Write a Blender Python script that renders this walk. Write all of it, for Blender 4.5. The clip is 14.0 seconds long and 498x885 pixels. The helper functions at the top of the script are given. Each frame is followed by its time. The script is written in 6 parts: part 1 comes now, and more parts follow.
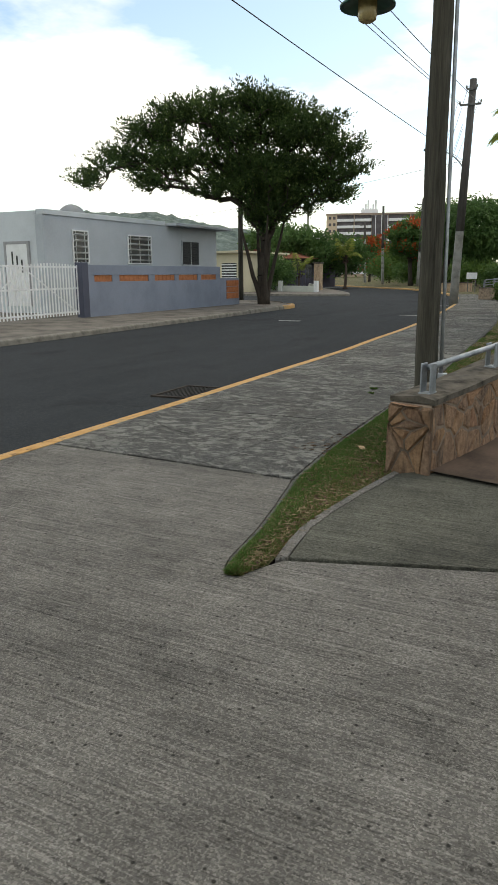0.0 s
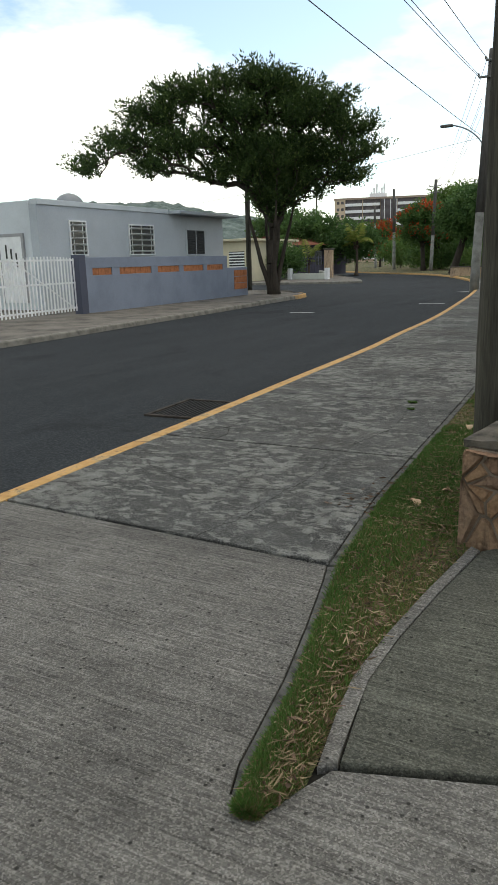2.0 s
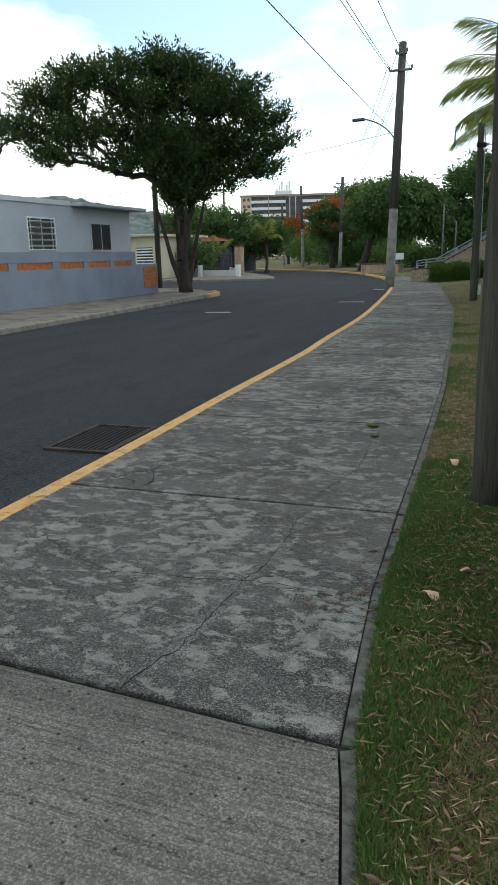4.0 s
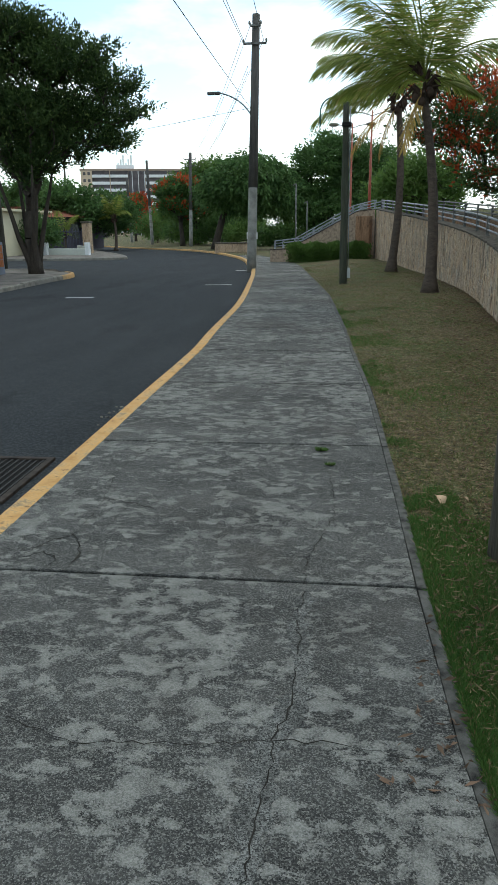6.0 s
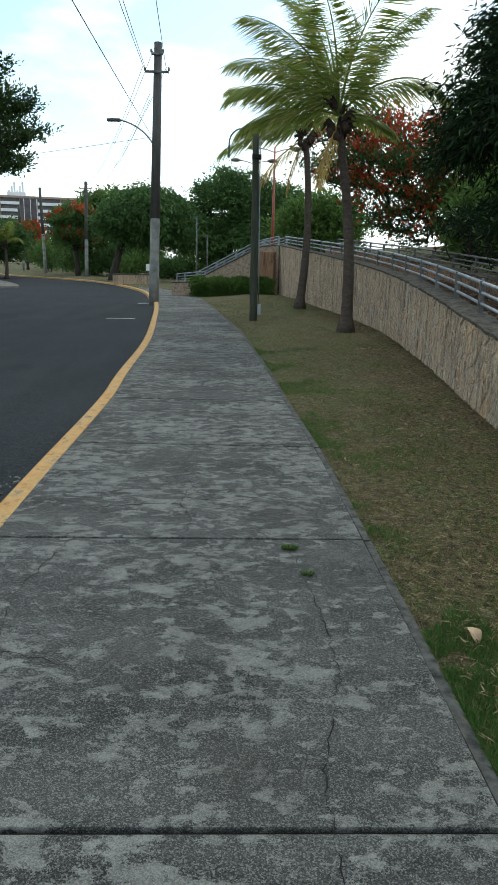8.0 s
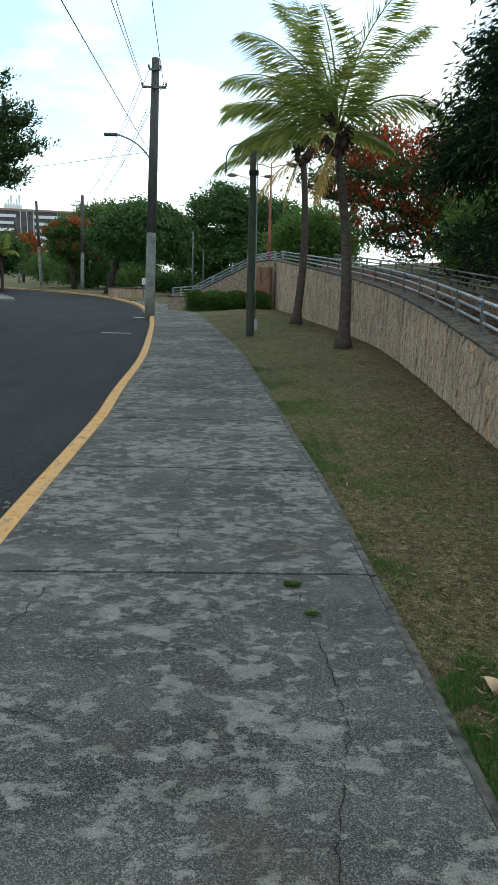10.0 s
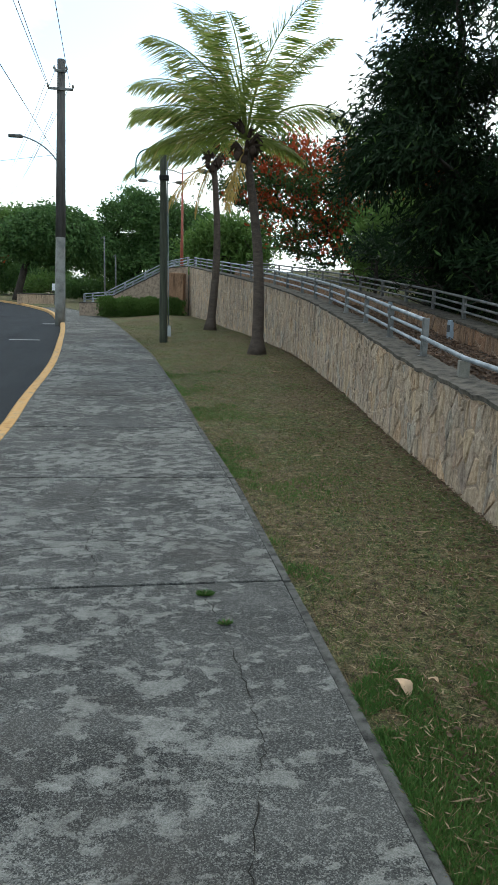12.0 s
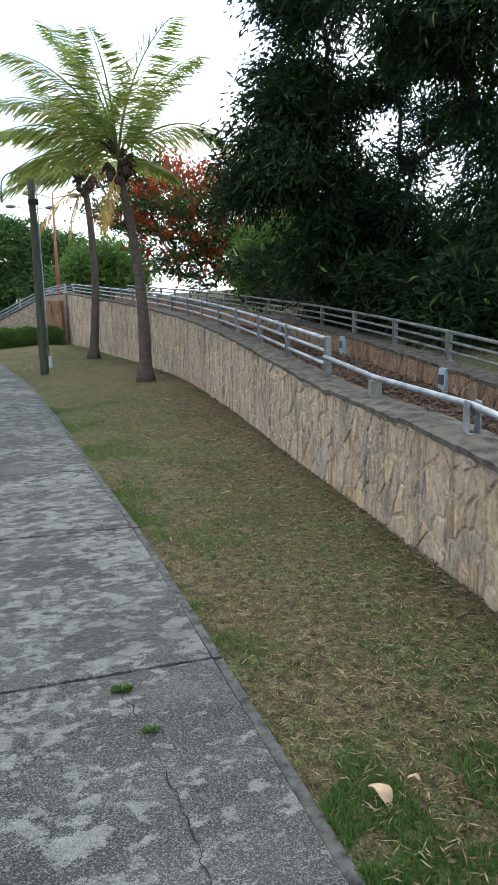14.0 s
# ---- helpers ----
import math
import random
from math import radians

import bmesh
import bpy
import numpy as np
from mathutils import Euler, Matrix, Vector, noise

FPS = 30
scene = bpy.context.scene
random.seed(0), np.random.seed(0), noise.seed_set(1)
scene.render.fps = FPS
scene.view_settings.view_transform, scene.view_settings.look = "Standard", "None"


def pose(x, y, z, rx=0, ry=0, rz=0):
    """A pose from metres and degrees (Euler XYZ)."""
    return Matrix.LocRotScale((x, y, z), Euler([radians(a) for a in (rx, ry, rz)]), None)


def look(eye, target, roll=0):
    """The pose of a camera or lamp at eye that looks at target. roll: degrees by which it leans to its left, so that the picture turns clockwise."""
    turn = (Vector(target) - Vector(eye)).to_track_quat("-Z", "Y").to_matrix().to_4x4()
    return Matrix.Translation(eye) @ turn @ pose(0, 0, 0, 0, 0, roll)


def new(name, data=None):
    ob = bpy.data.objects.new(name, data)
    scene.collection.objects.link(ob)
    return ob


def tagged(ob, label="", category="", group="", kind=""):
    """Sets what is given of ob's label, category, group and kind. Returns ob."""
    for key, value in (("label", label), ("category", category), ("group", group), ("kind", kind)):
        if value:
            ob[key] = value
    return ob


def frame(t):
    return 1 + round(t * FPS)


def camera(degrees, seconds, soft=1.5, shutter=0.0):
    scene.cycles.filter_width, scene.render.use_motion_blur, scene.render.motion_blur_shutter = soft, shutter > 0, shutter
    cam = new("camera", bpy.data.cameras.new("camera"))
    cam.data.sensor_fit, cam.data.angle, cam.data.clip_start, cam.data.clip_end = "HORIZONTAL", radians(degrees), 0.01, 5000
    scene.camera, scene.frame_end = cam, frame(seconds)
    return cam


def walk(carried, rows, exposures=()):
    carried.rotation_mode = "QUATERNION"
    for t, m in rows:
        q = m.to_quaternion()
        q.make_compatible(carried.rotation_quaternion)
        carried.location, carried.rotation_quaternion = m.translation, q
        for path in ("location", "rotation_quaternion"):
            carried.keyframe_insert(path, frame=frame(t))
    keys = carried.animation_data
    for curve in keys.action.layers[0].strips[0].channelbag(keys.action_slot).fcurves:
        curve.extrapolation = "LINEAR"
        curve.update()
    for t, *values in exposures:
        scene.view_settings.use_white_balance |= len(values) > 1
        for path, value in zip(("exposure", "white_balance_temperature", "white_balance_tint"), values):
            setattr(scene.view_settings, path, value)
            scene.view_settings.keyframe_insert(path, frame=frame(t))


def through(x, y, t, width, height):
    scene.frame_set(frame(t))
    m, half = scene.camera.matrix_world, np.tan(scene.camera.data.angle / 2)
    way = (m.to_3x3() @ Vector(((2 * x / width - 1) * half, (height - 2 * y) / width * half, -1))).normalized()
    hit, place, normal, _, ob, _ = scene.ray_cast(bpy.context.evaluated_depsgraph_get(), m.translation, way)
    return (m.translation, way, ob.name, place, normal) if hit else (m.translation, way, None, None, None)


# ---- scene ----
cam = camera(38.5, 14.0, 1.1)
PATH = [
    (0, (3.161, -4.222, 1.388), (2.253, -2.501, 0.928), -0.3),
    (0.5, (3.031, -3.985, 1.435), (2.062, -2.317, 0.909), -1.7),
    (1, (2.799, -3.597, 1.402), (1.871, -1.895, 0.91), -1.4),
    (1.5, (2.598, -3.283, 1.431), (1.744, -1.549, 0.918), -2.6),
    (2, (2.425, -2.86, 1.436), (1.492, -1.161, 0.945), -1.6),
    (2.5, (2.25, -2.498, 1.403), (1.419, -0.74, 0.935), 0.7),
    (2.7, (2.177, -2.341, 1.395), (1.374, -0.578, 0.899), -0.2),
    (4.8, (1.183, -1.429, 1.501), (0.614, 0.414, 0.97), 0.1),
    (5, (1.054, -1.369, 1.521), (0.578, 0.483, 0.935), 1.1),
    (5.5, (0.874, -1.143, 1.525), (0.531, 0.729, 0.911), -0.1),
    (6, (0.755, -0.78, 1.538), (0.443, 1.112, 0.967), -0.7),
    (6.5, (0.567, -0.426, 1.525), (0.321, 1.473, 0.947), -0.1),
    (7, (0.474, -0.107, 1.514), (0.298, 1.806, 0.958), -0.8),
    (7.5, (0.421, 0.219, 1.53), (0.265, 2.135, 0.975), 0.9),
    (8, (0.283, 0.474, 1.53), (0.257, 2.414, 1.045), 1.2),
    (8.2, (0.234, 0.508, 1.553), (0.182, 2.434, 1.016), -0.4),
    (10.3, (0.248, 0.699, 1.572), (0.239, 2.649, 1.128), 1.7),
    (10.5, (0.25, 0.712, 1.559), (0.252, 2.658, 1.099), 1.6),
    (11, (0.262, 0.73, 1.544), (0.37, 2.669, 1.068), 1.7),
    (11.5, (0.277, 0.722, 1.553), (0.383, 2.652, 1.039), 1.0),
    (12, (0.291, 0.759, 1.552), (0.508, 2.701, 1.127), 1.8),
    (12.5, (0.312, 0.745, 1.576), (0.618, 2.681, 1.179), 2.8),
    (13, (0.264, 0.935, 1.571), (0.616, 2.862, 1.172), 0.7),
    (13.5, (0.189, 1.139, 1.572), (0.64, 3.039, 1.139), -0.4),
    (14, (0.279, 1.363, 1.57), (0.795, 3.26, 1.204), -0.9),
]
EXPOSURE = [(0.0, 0.2, 7450, 5), (2.5, 0.22, 7050, 4), (5.0, 0.26, 6500, 0), (8.0, 0.24, 6350, -2), (11.0, 0.28, 6300, -2), (12.5, 0.70, 6300, 1), (13.5, 1.02, 6300, 3), (14.0, 1.08, 6300, 5)]
walk(cam, [(t, look(e, g, r)) for t, e, g, r in PATH], EXPOSURE)


def smooth(points, n=6):
    """Catmull-Rom through plan points."""
    P = [Vector(p) for p in points]
    P = [P[0] * 2 - P[1]] + P + [P[-1] * 2 - P[-2]]
    out = []
    for i in range(1, len(P) - 2):
        a, b, c, d = P[i - 1:i + 3]
        for k in range(n):
            t = k / n
            out.append(0.5 * (2 * b + (c - a) * t + (2 * a - 5 * b + 4 * c - d) * t * t + (3 * b - a - 3 * c + d) * t ** 3))
    out.append(P[-2].copy())
    return out


# ---- world, sun, exposure ----
world = bpy.data.worlds.new("world")
scene.world = world
world.use_nodes = True
wn, wl = world.node_tree.nodes, world.node_tree.links
wn.clear()
w_out = wn.new("ShaderNodeOutputWorld")
w_bg = wn.new("ShaderNodeBackground")
w_sky = wn.new("ShaderNodeTexSky")
w_sky.sky_type = "NISHITA"
w_sky.sun_disc = False
w_sky.sun_elevation = radians(52)
w_sky.sun_rotation = radians(25)
w_co = wn.new("ShaderNodeTexCoord")
w_map = wn.new("ShaderNodeMapping")
w_map.inputs["Scale"].default_value = (1.0, 1.0, 2.6)
w_map.inputs["Location"].default_value = (1.35, 0.7, 0.45)
w_noise = wn.new("ShaderNodeTexNoise")
w_noise.inputs["Scale"].default_value = 2.1
w_noise.inputs["Detail"].default_value = 7
w_noise.inputs["Roughness"].default_value = 0.55
w_ramp = wn.new("ShaderNodeValToRGB")
w_ramp.color_ramp.elements[0].position = 0.43
w_ramp.color_ramp.elements[1].position = 0.57
w_shade = wn.new("ShaderNodeTexNoise")
w_shade.inputs["Scale"].default_value = 5.0
w_shade.inputs["Detail"].default_value = 5
w_tone = wn.new("ShaderNodeMapRange")
w_tone.inputs["From Min"].default_value, w_tone.inputs["From Max"].default_value = 0.3, 0.7
w_tone.inputs["To Min"].default_value, w_tone.inputs["To Max"].default_value = 11.0, 15.5
w_cloud = wn.new("ShaderNodeMixRGB")
w_cloud.blend_type = "MULTIPLY"
w_cloud.inputs["Fac"].default_value = 1.0
w_cloud.inputs["Color1"].default_value = (0.97, 0.985, 1.0, 1)
w_mix = wn.new("ShaderNodeMixRGB")
w_blue = wn.new("ShaderNodeMixRGB")
w_blue.blend_type = "MULTIPLY"
w_blue.inputs["Fac"].default_value = 1.0
w_blue.inputs["Color2"].default_value = (2.0, 2.0, 2.0, 1)
wl.new(w_co.outputs["Generated"], w_map.inputs["Vector"])
wl.new(w_map.outputs["Vector"], w_noise.inputs["Vector"])
wl.new(w_map.outputs["Vector"], w_shade.inputs["Vector"])
wl.new(w_noise.outputs["Fac"], w_ramp.inputs["Fac"])
wl.new(w_shade.outputs["Fac"], w_tone.inputs["Value"])
wl.new(w_tone.outputs["Result"], w_cloud.inputs["Color2"])
wl.new(w_ramp.outputs["Color"], w_mix.inputs["Fac"])
wl.new(w_sky.outputs["Color"], w_blue.inputs["Color1"])
wl.new(w_blue.outputs["Color"], w_mix.inputs["Color1"])
wl.new(w_cloud.outputs["Color"], w_mix.inputs["Color2"])
wl.new(w_mix.outputs["Color"], w_bg.inputs["Color"])
w_bg.inputs["Strength"].default_value = 0.1
wl.new(w_bg.outputs["Background"], w_out.inputs["Surface"])

sun_data = bpy.data.lights.new("sun", "SUN")
sun_data.energy = 0.6
sun_data.angle = radians(20)
sun_data.color = (1.0, 0.95, 0.87)
sun = new("sun", sun_data)
sun.matrix_world = look((20, 60, 80), (0, 0, 0))


# ---- materials ----
class Nodes:
    """A small builder for procedural materials."""

    def __init__(self, name):
        self.m = bpy.data.materials.new(name)
        self.m.use_nodes = True
        self.t = self.m.node_tree
        self.t.nodes.clear()
        self.o = self.t.nodes.new("ShaderNodeOutputMaterial")
        self.geo = self.t.nodes.new("ShaderNodeNewGeometry")
        self.co = self.t.nodes.new("ShaderNodeTexCoord")
        self.info = self.t.nodes.new("ShaderNodeObjectInfo")

    def link(self, a, b):
        self.t.links.new(a, b)

    def put(self, socket, value):
        if isinstance(value, bpy.types.NodeSocket):
            self.link(value, socket)
        elif isinstance(value, (tuple, list)) and len(value) == 3 and socket.type == "RGBA":
            socket.default_value = (*value, 1)
        else:
            socket.default_value = value

    def vec(self, scale=(1, 1, 1), turn=0.0, space="world"):
        n = self.t.nodes.new("ShaderNodeMapping")
        self.link(self.geo.outputs["Position"] if space == "world" else self.co.outputs["Object"], n.inputs["Vector"])
        n.inputs["Scale"].default_value = scale
        n.inputs["Rotation"].default_value = (0, 0, radians(turn))
        return n.outputs["Vector"]

    def noise(self, scale, detail=4.0, rough=0.55, vec=None, distort=0.0):
        n = self.t.nodes.new("ShaderNodeTexNoise")
        n.inputs["Scale"].default_value = scale
        n.inputs["Detail"].default_value = detail
        n.inputs["Roughness"].default_value = rough
        n.inputs["Distortion"].default_value = distort
        self.link(vec or self.geo.outputs["Position"], n.inputs["Vector"])
        return n.outputs["Fac"]

    def cells(self, scale, vec=None, feature="F1"):
        n = self.t.nodes.new("ShaderNodeTexVoronoi")
        n.feature = feature
        n.inputs["Scale"].default_value = scale
        self.link(vec or self.geo.outputs["Position"], n.inputs["Vector"])
        return n.outputs["Distance"]

    def grains(self, scale, vec=None):
        """A random value for each small cell, as for the grains of an aggregate."""
        n = self.t.nodes.new("ShaderNodeTexVoronoi")
        n.inputs["Scale"].default_value = scale
        self.link(vec or self.geo.outputs["Position"], n.inputs["Vector"])
        s = self.t.nodes.new("ShaderNodeSeparateColor")
        self.link(n.outputs["Color"], s.inputs["Color"])
        return s.outputs["Red"]

    def ramp(self, fac, *stops):
        n = self.t.nodes.new("ShaderNodeValToRGB")
        r = n.color_ramp
        while len(r.elements) < len(stops):
            r.elements.new(0.5)
        for e, (p, c) in zip(r.elements, stops):
            e.position = p
            e.color = (*c, 1) if isinstance(c, (tuple, list)) else (c, c, c, 1)
        self.put(n.inputs["Fac"], fac)
        return n.outputs["Color"]

    def mix(self, fac, a, b, mode="MIX"):
        n = self.t.nodes.new("ShaderNodeMixRGB")
        n.blend_type = mode
        self.put(n.inputs["Fac"], fac)
        self.put(n.inputs["Color1"], a)
        self.put(n.inputs["Color2"], b)
        return n.outputs["Color"]

    def math(self, op, a, b=0.0):
        n = self.t.nodes.new("ShaderNodeMath")
        n.operation = op
        self.put(n.inputs[0], a)
        self.put(n.inputs[1], b)
        return n.outputs[0]

    def bump(self, height, strength=0.4, distance=0.01):
        n = self.t.nodes.new("ShaderNodeBump")
        n.inputs["Strength"].default_value = strength
        n.inputs["Distance"].default_value = distance
        self.put(n.inputs["Height"], height)
        return n.outputs["Normal"]

    def surface(self, color, rough=0.8, metal=0.0, normal=None, spec=0.4, through=0.0):
        n = self.t.nodes.new("ShaderNodeBsdfPrincipled")
        self.put(n.inputs["Base Color"], color)
        self.put(n.inputs["Roughness"], rough)
        self.put(n.inputs["Metallic"], metal)
        n.inputs["Specular IOR Level"].default_value = spec
        if normal is not None:
            self.link(normal, n.inputs["Normal"])
        last = n.outputs["BSDF"]
        if through:
            tr = self.t.nodes.new("ShaderNodeBsdfTranslucent")
            self.put(tr.inputs["Color"], color)
            mx = self.t.nodes.new("ShaderNodeMixShader")
            mx.inputs["Fac"].default_value = through
            self.link(last, mx.inputs[1])
            self.link(tr.outputs["BSDF"], mx.inputs[2])
            last = mx.outputs["Shader"]
        self.link(last, self.o.inputs["Surface"])
        return self.m


def painted(name, color, rough=0.55, wear=0.12, scale=3.0, spec=0.4, metal=0.0):
    n = Nodes(name)
    big = n.noise(scale, 5, 0.6)
    fine = n.noise(scale * 22, 3, 0.6)
    dark = tuple(c * (1 - wear * 2) for c in color)
    light = tuple(min(0.9, c * (1 + wear)) for c in color)
    c = n.ramp(big, (0.3, dark), (0.55, color), (0.8, light))
    c = n.mix(0.25, c, n.ramp(fine, (0.3, dark), (0.7, light)))
    return n.surface(c, n.math("ADD", n.math("MULTIPLY", fine, 0.2), rough - 0.1), metal, n.bump(fine, 0.12, 0.004), spec)


def make_asphalt():
    n = Nodes("asphalt")
    big = n.noise(0.3, 5, 0.6)
    streak = n.noise(1.0, 6, 0.65, n.vec((1.5, 0.22, 1), 8))
    fine = n.math("ADD", n.math("MULTIPLY", n.grains(95), 0.6), n.math("MULTIPLY", n.noise(45, 4, 0.7), 0.4))
    c = n.ramp(big, (0.38, (0.0135, 0.0165, 0.0205)), (0.62, (0.0225, 0.0262, 0.0312)))
    c = n.mix(0.45, c, n.ramp(streak, (0.38, (0.0130, 0.0155, 0.0180)), (0.64, (0.0360, 0.0400, 0.0445))))
    c = n.mix(0.4, c, n.ramp(fine, (0.25, (0.0080, 0.0090, 0.0100)), (0.55, (0.0250, 0.0290, 0.0325)), (0.8, (0.0900, 0.0970, 0.1000))))
    tar = n.ramp(n.noise(0.8, 5, 0.6, n.vec((1, 0.5, 1), 20)), (0.60, 0.0), (0.66, 0.5))
    c = n.mix(tar, c, (0.012, 0.013, 0.015))
    return n.surface(c, 0.92, 0, n.bump(fine, 0.7, 0.006), 0.10)


def make_broom(name, tint, turn):
    """Driveway concrete drawn with a broom: fine dark and pale lines, pits and old stains."""
    n = Nodes(name)
    wob = n.vec((1.7, 66, 1), turn)
    lines = n.noise(1.0, 5, 0.72, wob)
    wide = n.noise(1.0, 4, 0.65, n.vec((0.6, 13, 1), turn))
    big = n.noise(0.7, 6, 0.62)
    mid = n.noise(4.5, 7, 0.7)
    grain = n.grains(170)
    fine = n.noise(85, 4, 0.75)
    c = n.ramp(lines, (0.35, (0.034, 0.032, 0.028)), (0.45, (0.135, 0.128, 0.116)), (0.56, (0.190, 0.181, 0.165)), (0.66, (0.330, 0.316, 0.290)))
    c = n.mix(0.22, c, n.ramp(wide, (0.38, (0.080, 0.074, 0.064)), (0.60, (0.195, 0.183, 0.165))))
    c = n.mix(0.40, c, n.ramp(n.math("ADD", n.math("MULTIPLY", grain, 0.5), n.math("MULTIPLY", fine, 0.5)), (0.3, (0.026, 0.024, 0.021)), (0.55, (0.132, 0.125, 0.112)), (0.74, (0.36, 0.34, 0.31))))
    stain = n.ramp(n.math("ADD", n.math("MULTIPLY", big, 0.65), n.math("MULTIPLY", mid, 0.35)), (0.38, 0.52), (0.48, 0.88), (0.54, 1.02), (0.64, 1.28))
    c = n.mix(1.0, c, stain, "MULTIPLY")
    pit = n.ramp(n.cells(30), (0.12, 1.0), (0.24, 0.0))
    pit = n.math("MULTIPLY", pit, n.ramp(n.grains(30), (0.70, 0.0), (0.76, 0.9)))
    c = n.mix(pit, c, (0.018, 0.017, 0.014))
    c = n.mix(1.0, c, tint, "MULTIPLY")
    h = n.math("ADD", n.math("MULTIPLY", lines, 1.8), fine)
    return n.surface(c, 0.9, 0, n.bump(n.math("SUBTRACT", h, n.math("MULTIPLY", pit, 0.7)), 0.9, 0.010), 0.25)


def make_slab():
    """Weathered pavement concrete: pale flakes of skin with ragged edges, dark where it is worn to the aggregate."""
    n = Nodes("weathered_concrete")
    rnd = n.info.outputs["Random"]
    grain = n.grains(250)
    fine = n.noise(70, 5, 0.75)
    speck = n.math("ADD", n.math("MULTIPLY", grain, 0.6), n.math("MULTIPLY", fine, 0.4))
    big = n.noise(0.95, 5, 0.6)
    warp = n.vec((0.85, 1.25, 1), 4)
    flake = n.noise(7.6, 7, 0.58, warp, 0.5)
    crumb = n.noise(19, 5, 0.6, warp)
    amount = n.math("ADD", n.math("MULTIPLY", flake, 0.62), n.math("MULTIPLY", crumb, 0.38))
    amount = n.math("ADD", amount, n.math("MULTIPLY", n.math("SUBTRACT", big, 0.5), 0.42))
    amount = n.math("ADD", amount, n.math("MULTIPLY", n.math("SUBTRACT", rnd, 0.5), 0.04))
    amount = n.math("ADD", amount, n.math("MULTIPLY", n.math("SUBTRACT", speck, 0.5), 0.07))
    mask = n.ramp(amount, (0.490, 0.0), (0.512, 0.30), (0.534, 0.72), (0.61, 1.0))
    worn = n.ramp(speck, (0.26, (0.010, 0.010, 0.010)), (0.47, (0.040, 0.040, 0.038)), (0.62, (0.088, 0.088, 0.082)), (0.80, (0.22, 0.22, 0.205)))
    worn = n.mix(0.32, worn, n.ramp(n.noise(1.0, 7, 0.68, n.vec((0.9, 3.0, 1), 3)), (0.40, (0.020, 0.020, 0.019)), (0.60, (0.115, 0.115, 0.108))))
    skin = n.ramp(n.noise(9, 6, 0.7), (0.34, (0.135, 0.135, 0.124)), (0.64, (0.262, 0.262, 0.240)))
    skin = n.mix(0.34, skin, n.ramp(speck, (0.3, (0.035, 0.035, 0.033)), (0.5, (0.145, 0.144, 0.134)), (0.7, (0.27, 0.268, 0.252))))
    c = n.mix(mask, worn, skin)
    cloud = n.ramp(n.noise(1.7, 5, 0.6, n.vec((1.2, 0.7, 1), -8)), (0.54, 0.0), (0.66, 0.45))
    c = n.mix(cloud, c, n.ramp(speck, (0.3, (0.050, 0.051, 0.047)), (0.5, (0.125, 0.126, 0.117)), (0.75, (0.22, 0.22, 0.205))))
    c = n.mix(n.ramp(n.noise(0.6, 6, 0.65), (0.52, 0.0), (0.66, 0.55)), c, (0.052, 0.046, 0.040))
    h = n.math("ADD", n.math("MULTIPLY", mask, 0.9), speck)
    return n.surface(c, 0.9, 0, n.bump(h, 0.9, 0.007), 0.25)


def make_repair():
    """Smooth old mortar with fine sand grains and dirt."""
    n = Nodes("repair_mortar")
    speck = n.math("ADD", n.math("MULTIPLY", n.grains(250), 0.5), n.math("MULTIPLY", n.noise(60, 5, 0.75), 0.5))
    c = n.ramp(speck, (0.28, (0.022, 0.022, 0.021)), (0.5, (0.082, 0.083, 0.079)), (0.72, (0.165, 0.166, 0.157)))
    c = n.mix(1.0, c, n.ramp(n.noise(7, 7, 0.7), (0.36, 0.6), (0.62, 1.35)), "MULTIPLY")
    return n.surface(c, 0.92, 0, n.bump(speck, 0.7, 0.005), 0.2)


def make_stone(name, islands, tint=(1.0, 1.0, 1.0)):
    n = Nodes(name)
    rnd = n.geo.outputs["Random Per Island"] if islands else n.info.outputs["Random"]
    tone = n.ramp(rnd, (0.0, (0.44, 0.32, 0.22)), (0.22, (0.54, 0.42, 0.29)), (0.4, (0.34, 0.26, 0.20)), (0.55, (0.60, 0.42, 0.23)),
                  (0.68, (0.48, 0.29, 0.19)), (0.8, (0.31, 0.30, 0.27)), (0.9, (0.56, 0.31, 0.12)), (1.0, (0.30, 0.33, 0.30)))
    grain = n.noise(30, 6, 0.7)
    vein = n.noise(6.5, 6, 0.65, n.vec((1.4, 1.4, 0.5), 10), 1.2)
    c = n.mix(0.42, tone, n.ramp(vein, (0.38, (0.12, 0.085, 0.06)), (0.47, (0.40, 0.29, 0.20)), (0.62, (0.68, 0.54, 0.40))))
    c = n.mix(0.34, c, n.ramp(grain, (0.38, (0.06, 0.048, 0.038)), (0.62, (0.56, 0.47, 0.37))))
    c = n.mix(n.ramp(n.noise(1.6, 6, 0.7, n.vec((1, 1, 0.45))), (0.52, 0.0), (0.64, 0.5)), c, (0.115, 0.10, 0.085))
    drip = n.noise(1.0, 6, 0.7, n.vec((7.0, 7.0, 0.7)))
    c = n.mix(n.ramp(drip, (0.53, 0.0), (0.63, 0.62)), c, (0.055, 0.045, 0.038))
    c = n.mix(1.0, c, tint, "MULTIPLY")
    h = n.math("ADD", n.math("MULTIPLY", vein, 1.5), grain)
    return n.surface(c, 0.85, 0, n.bump(h, 1.0, 0.025), 0.3)


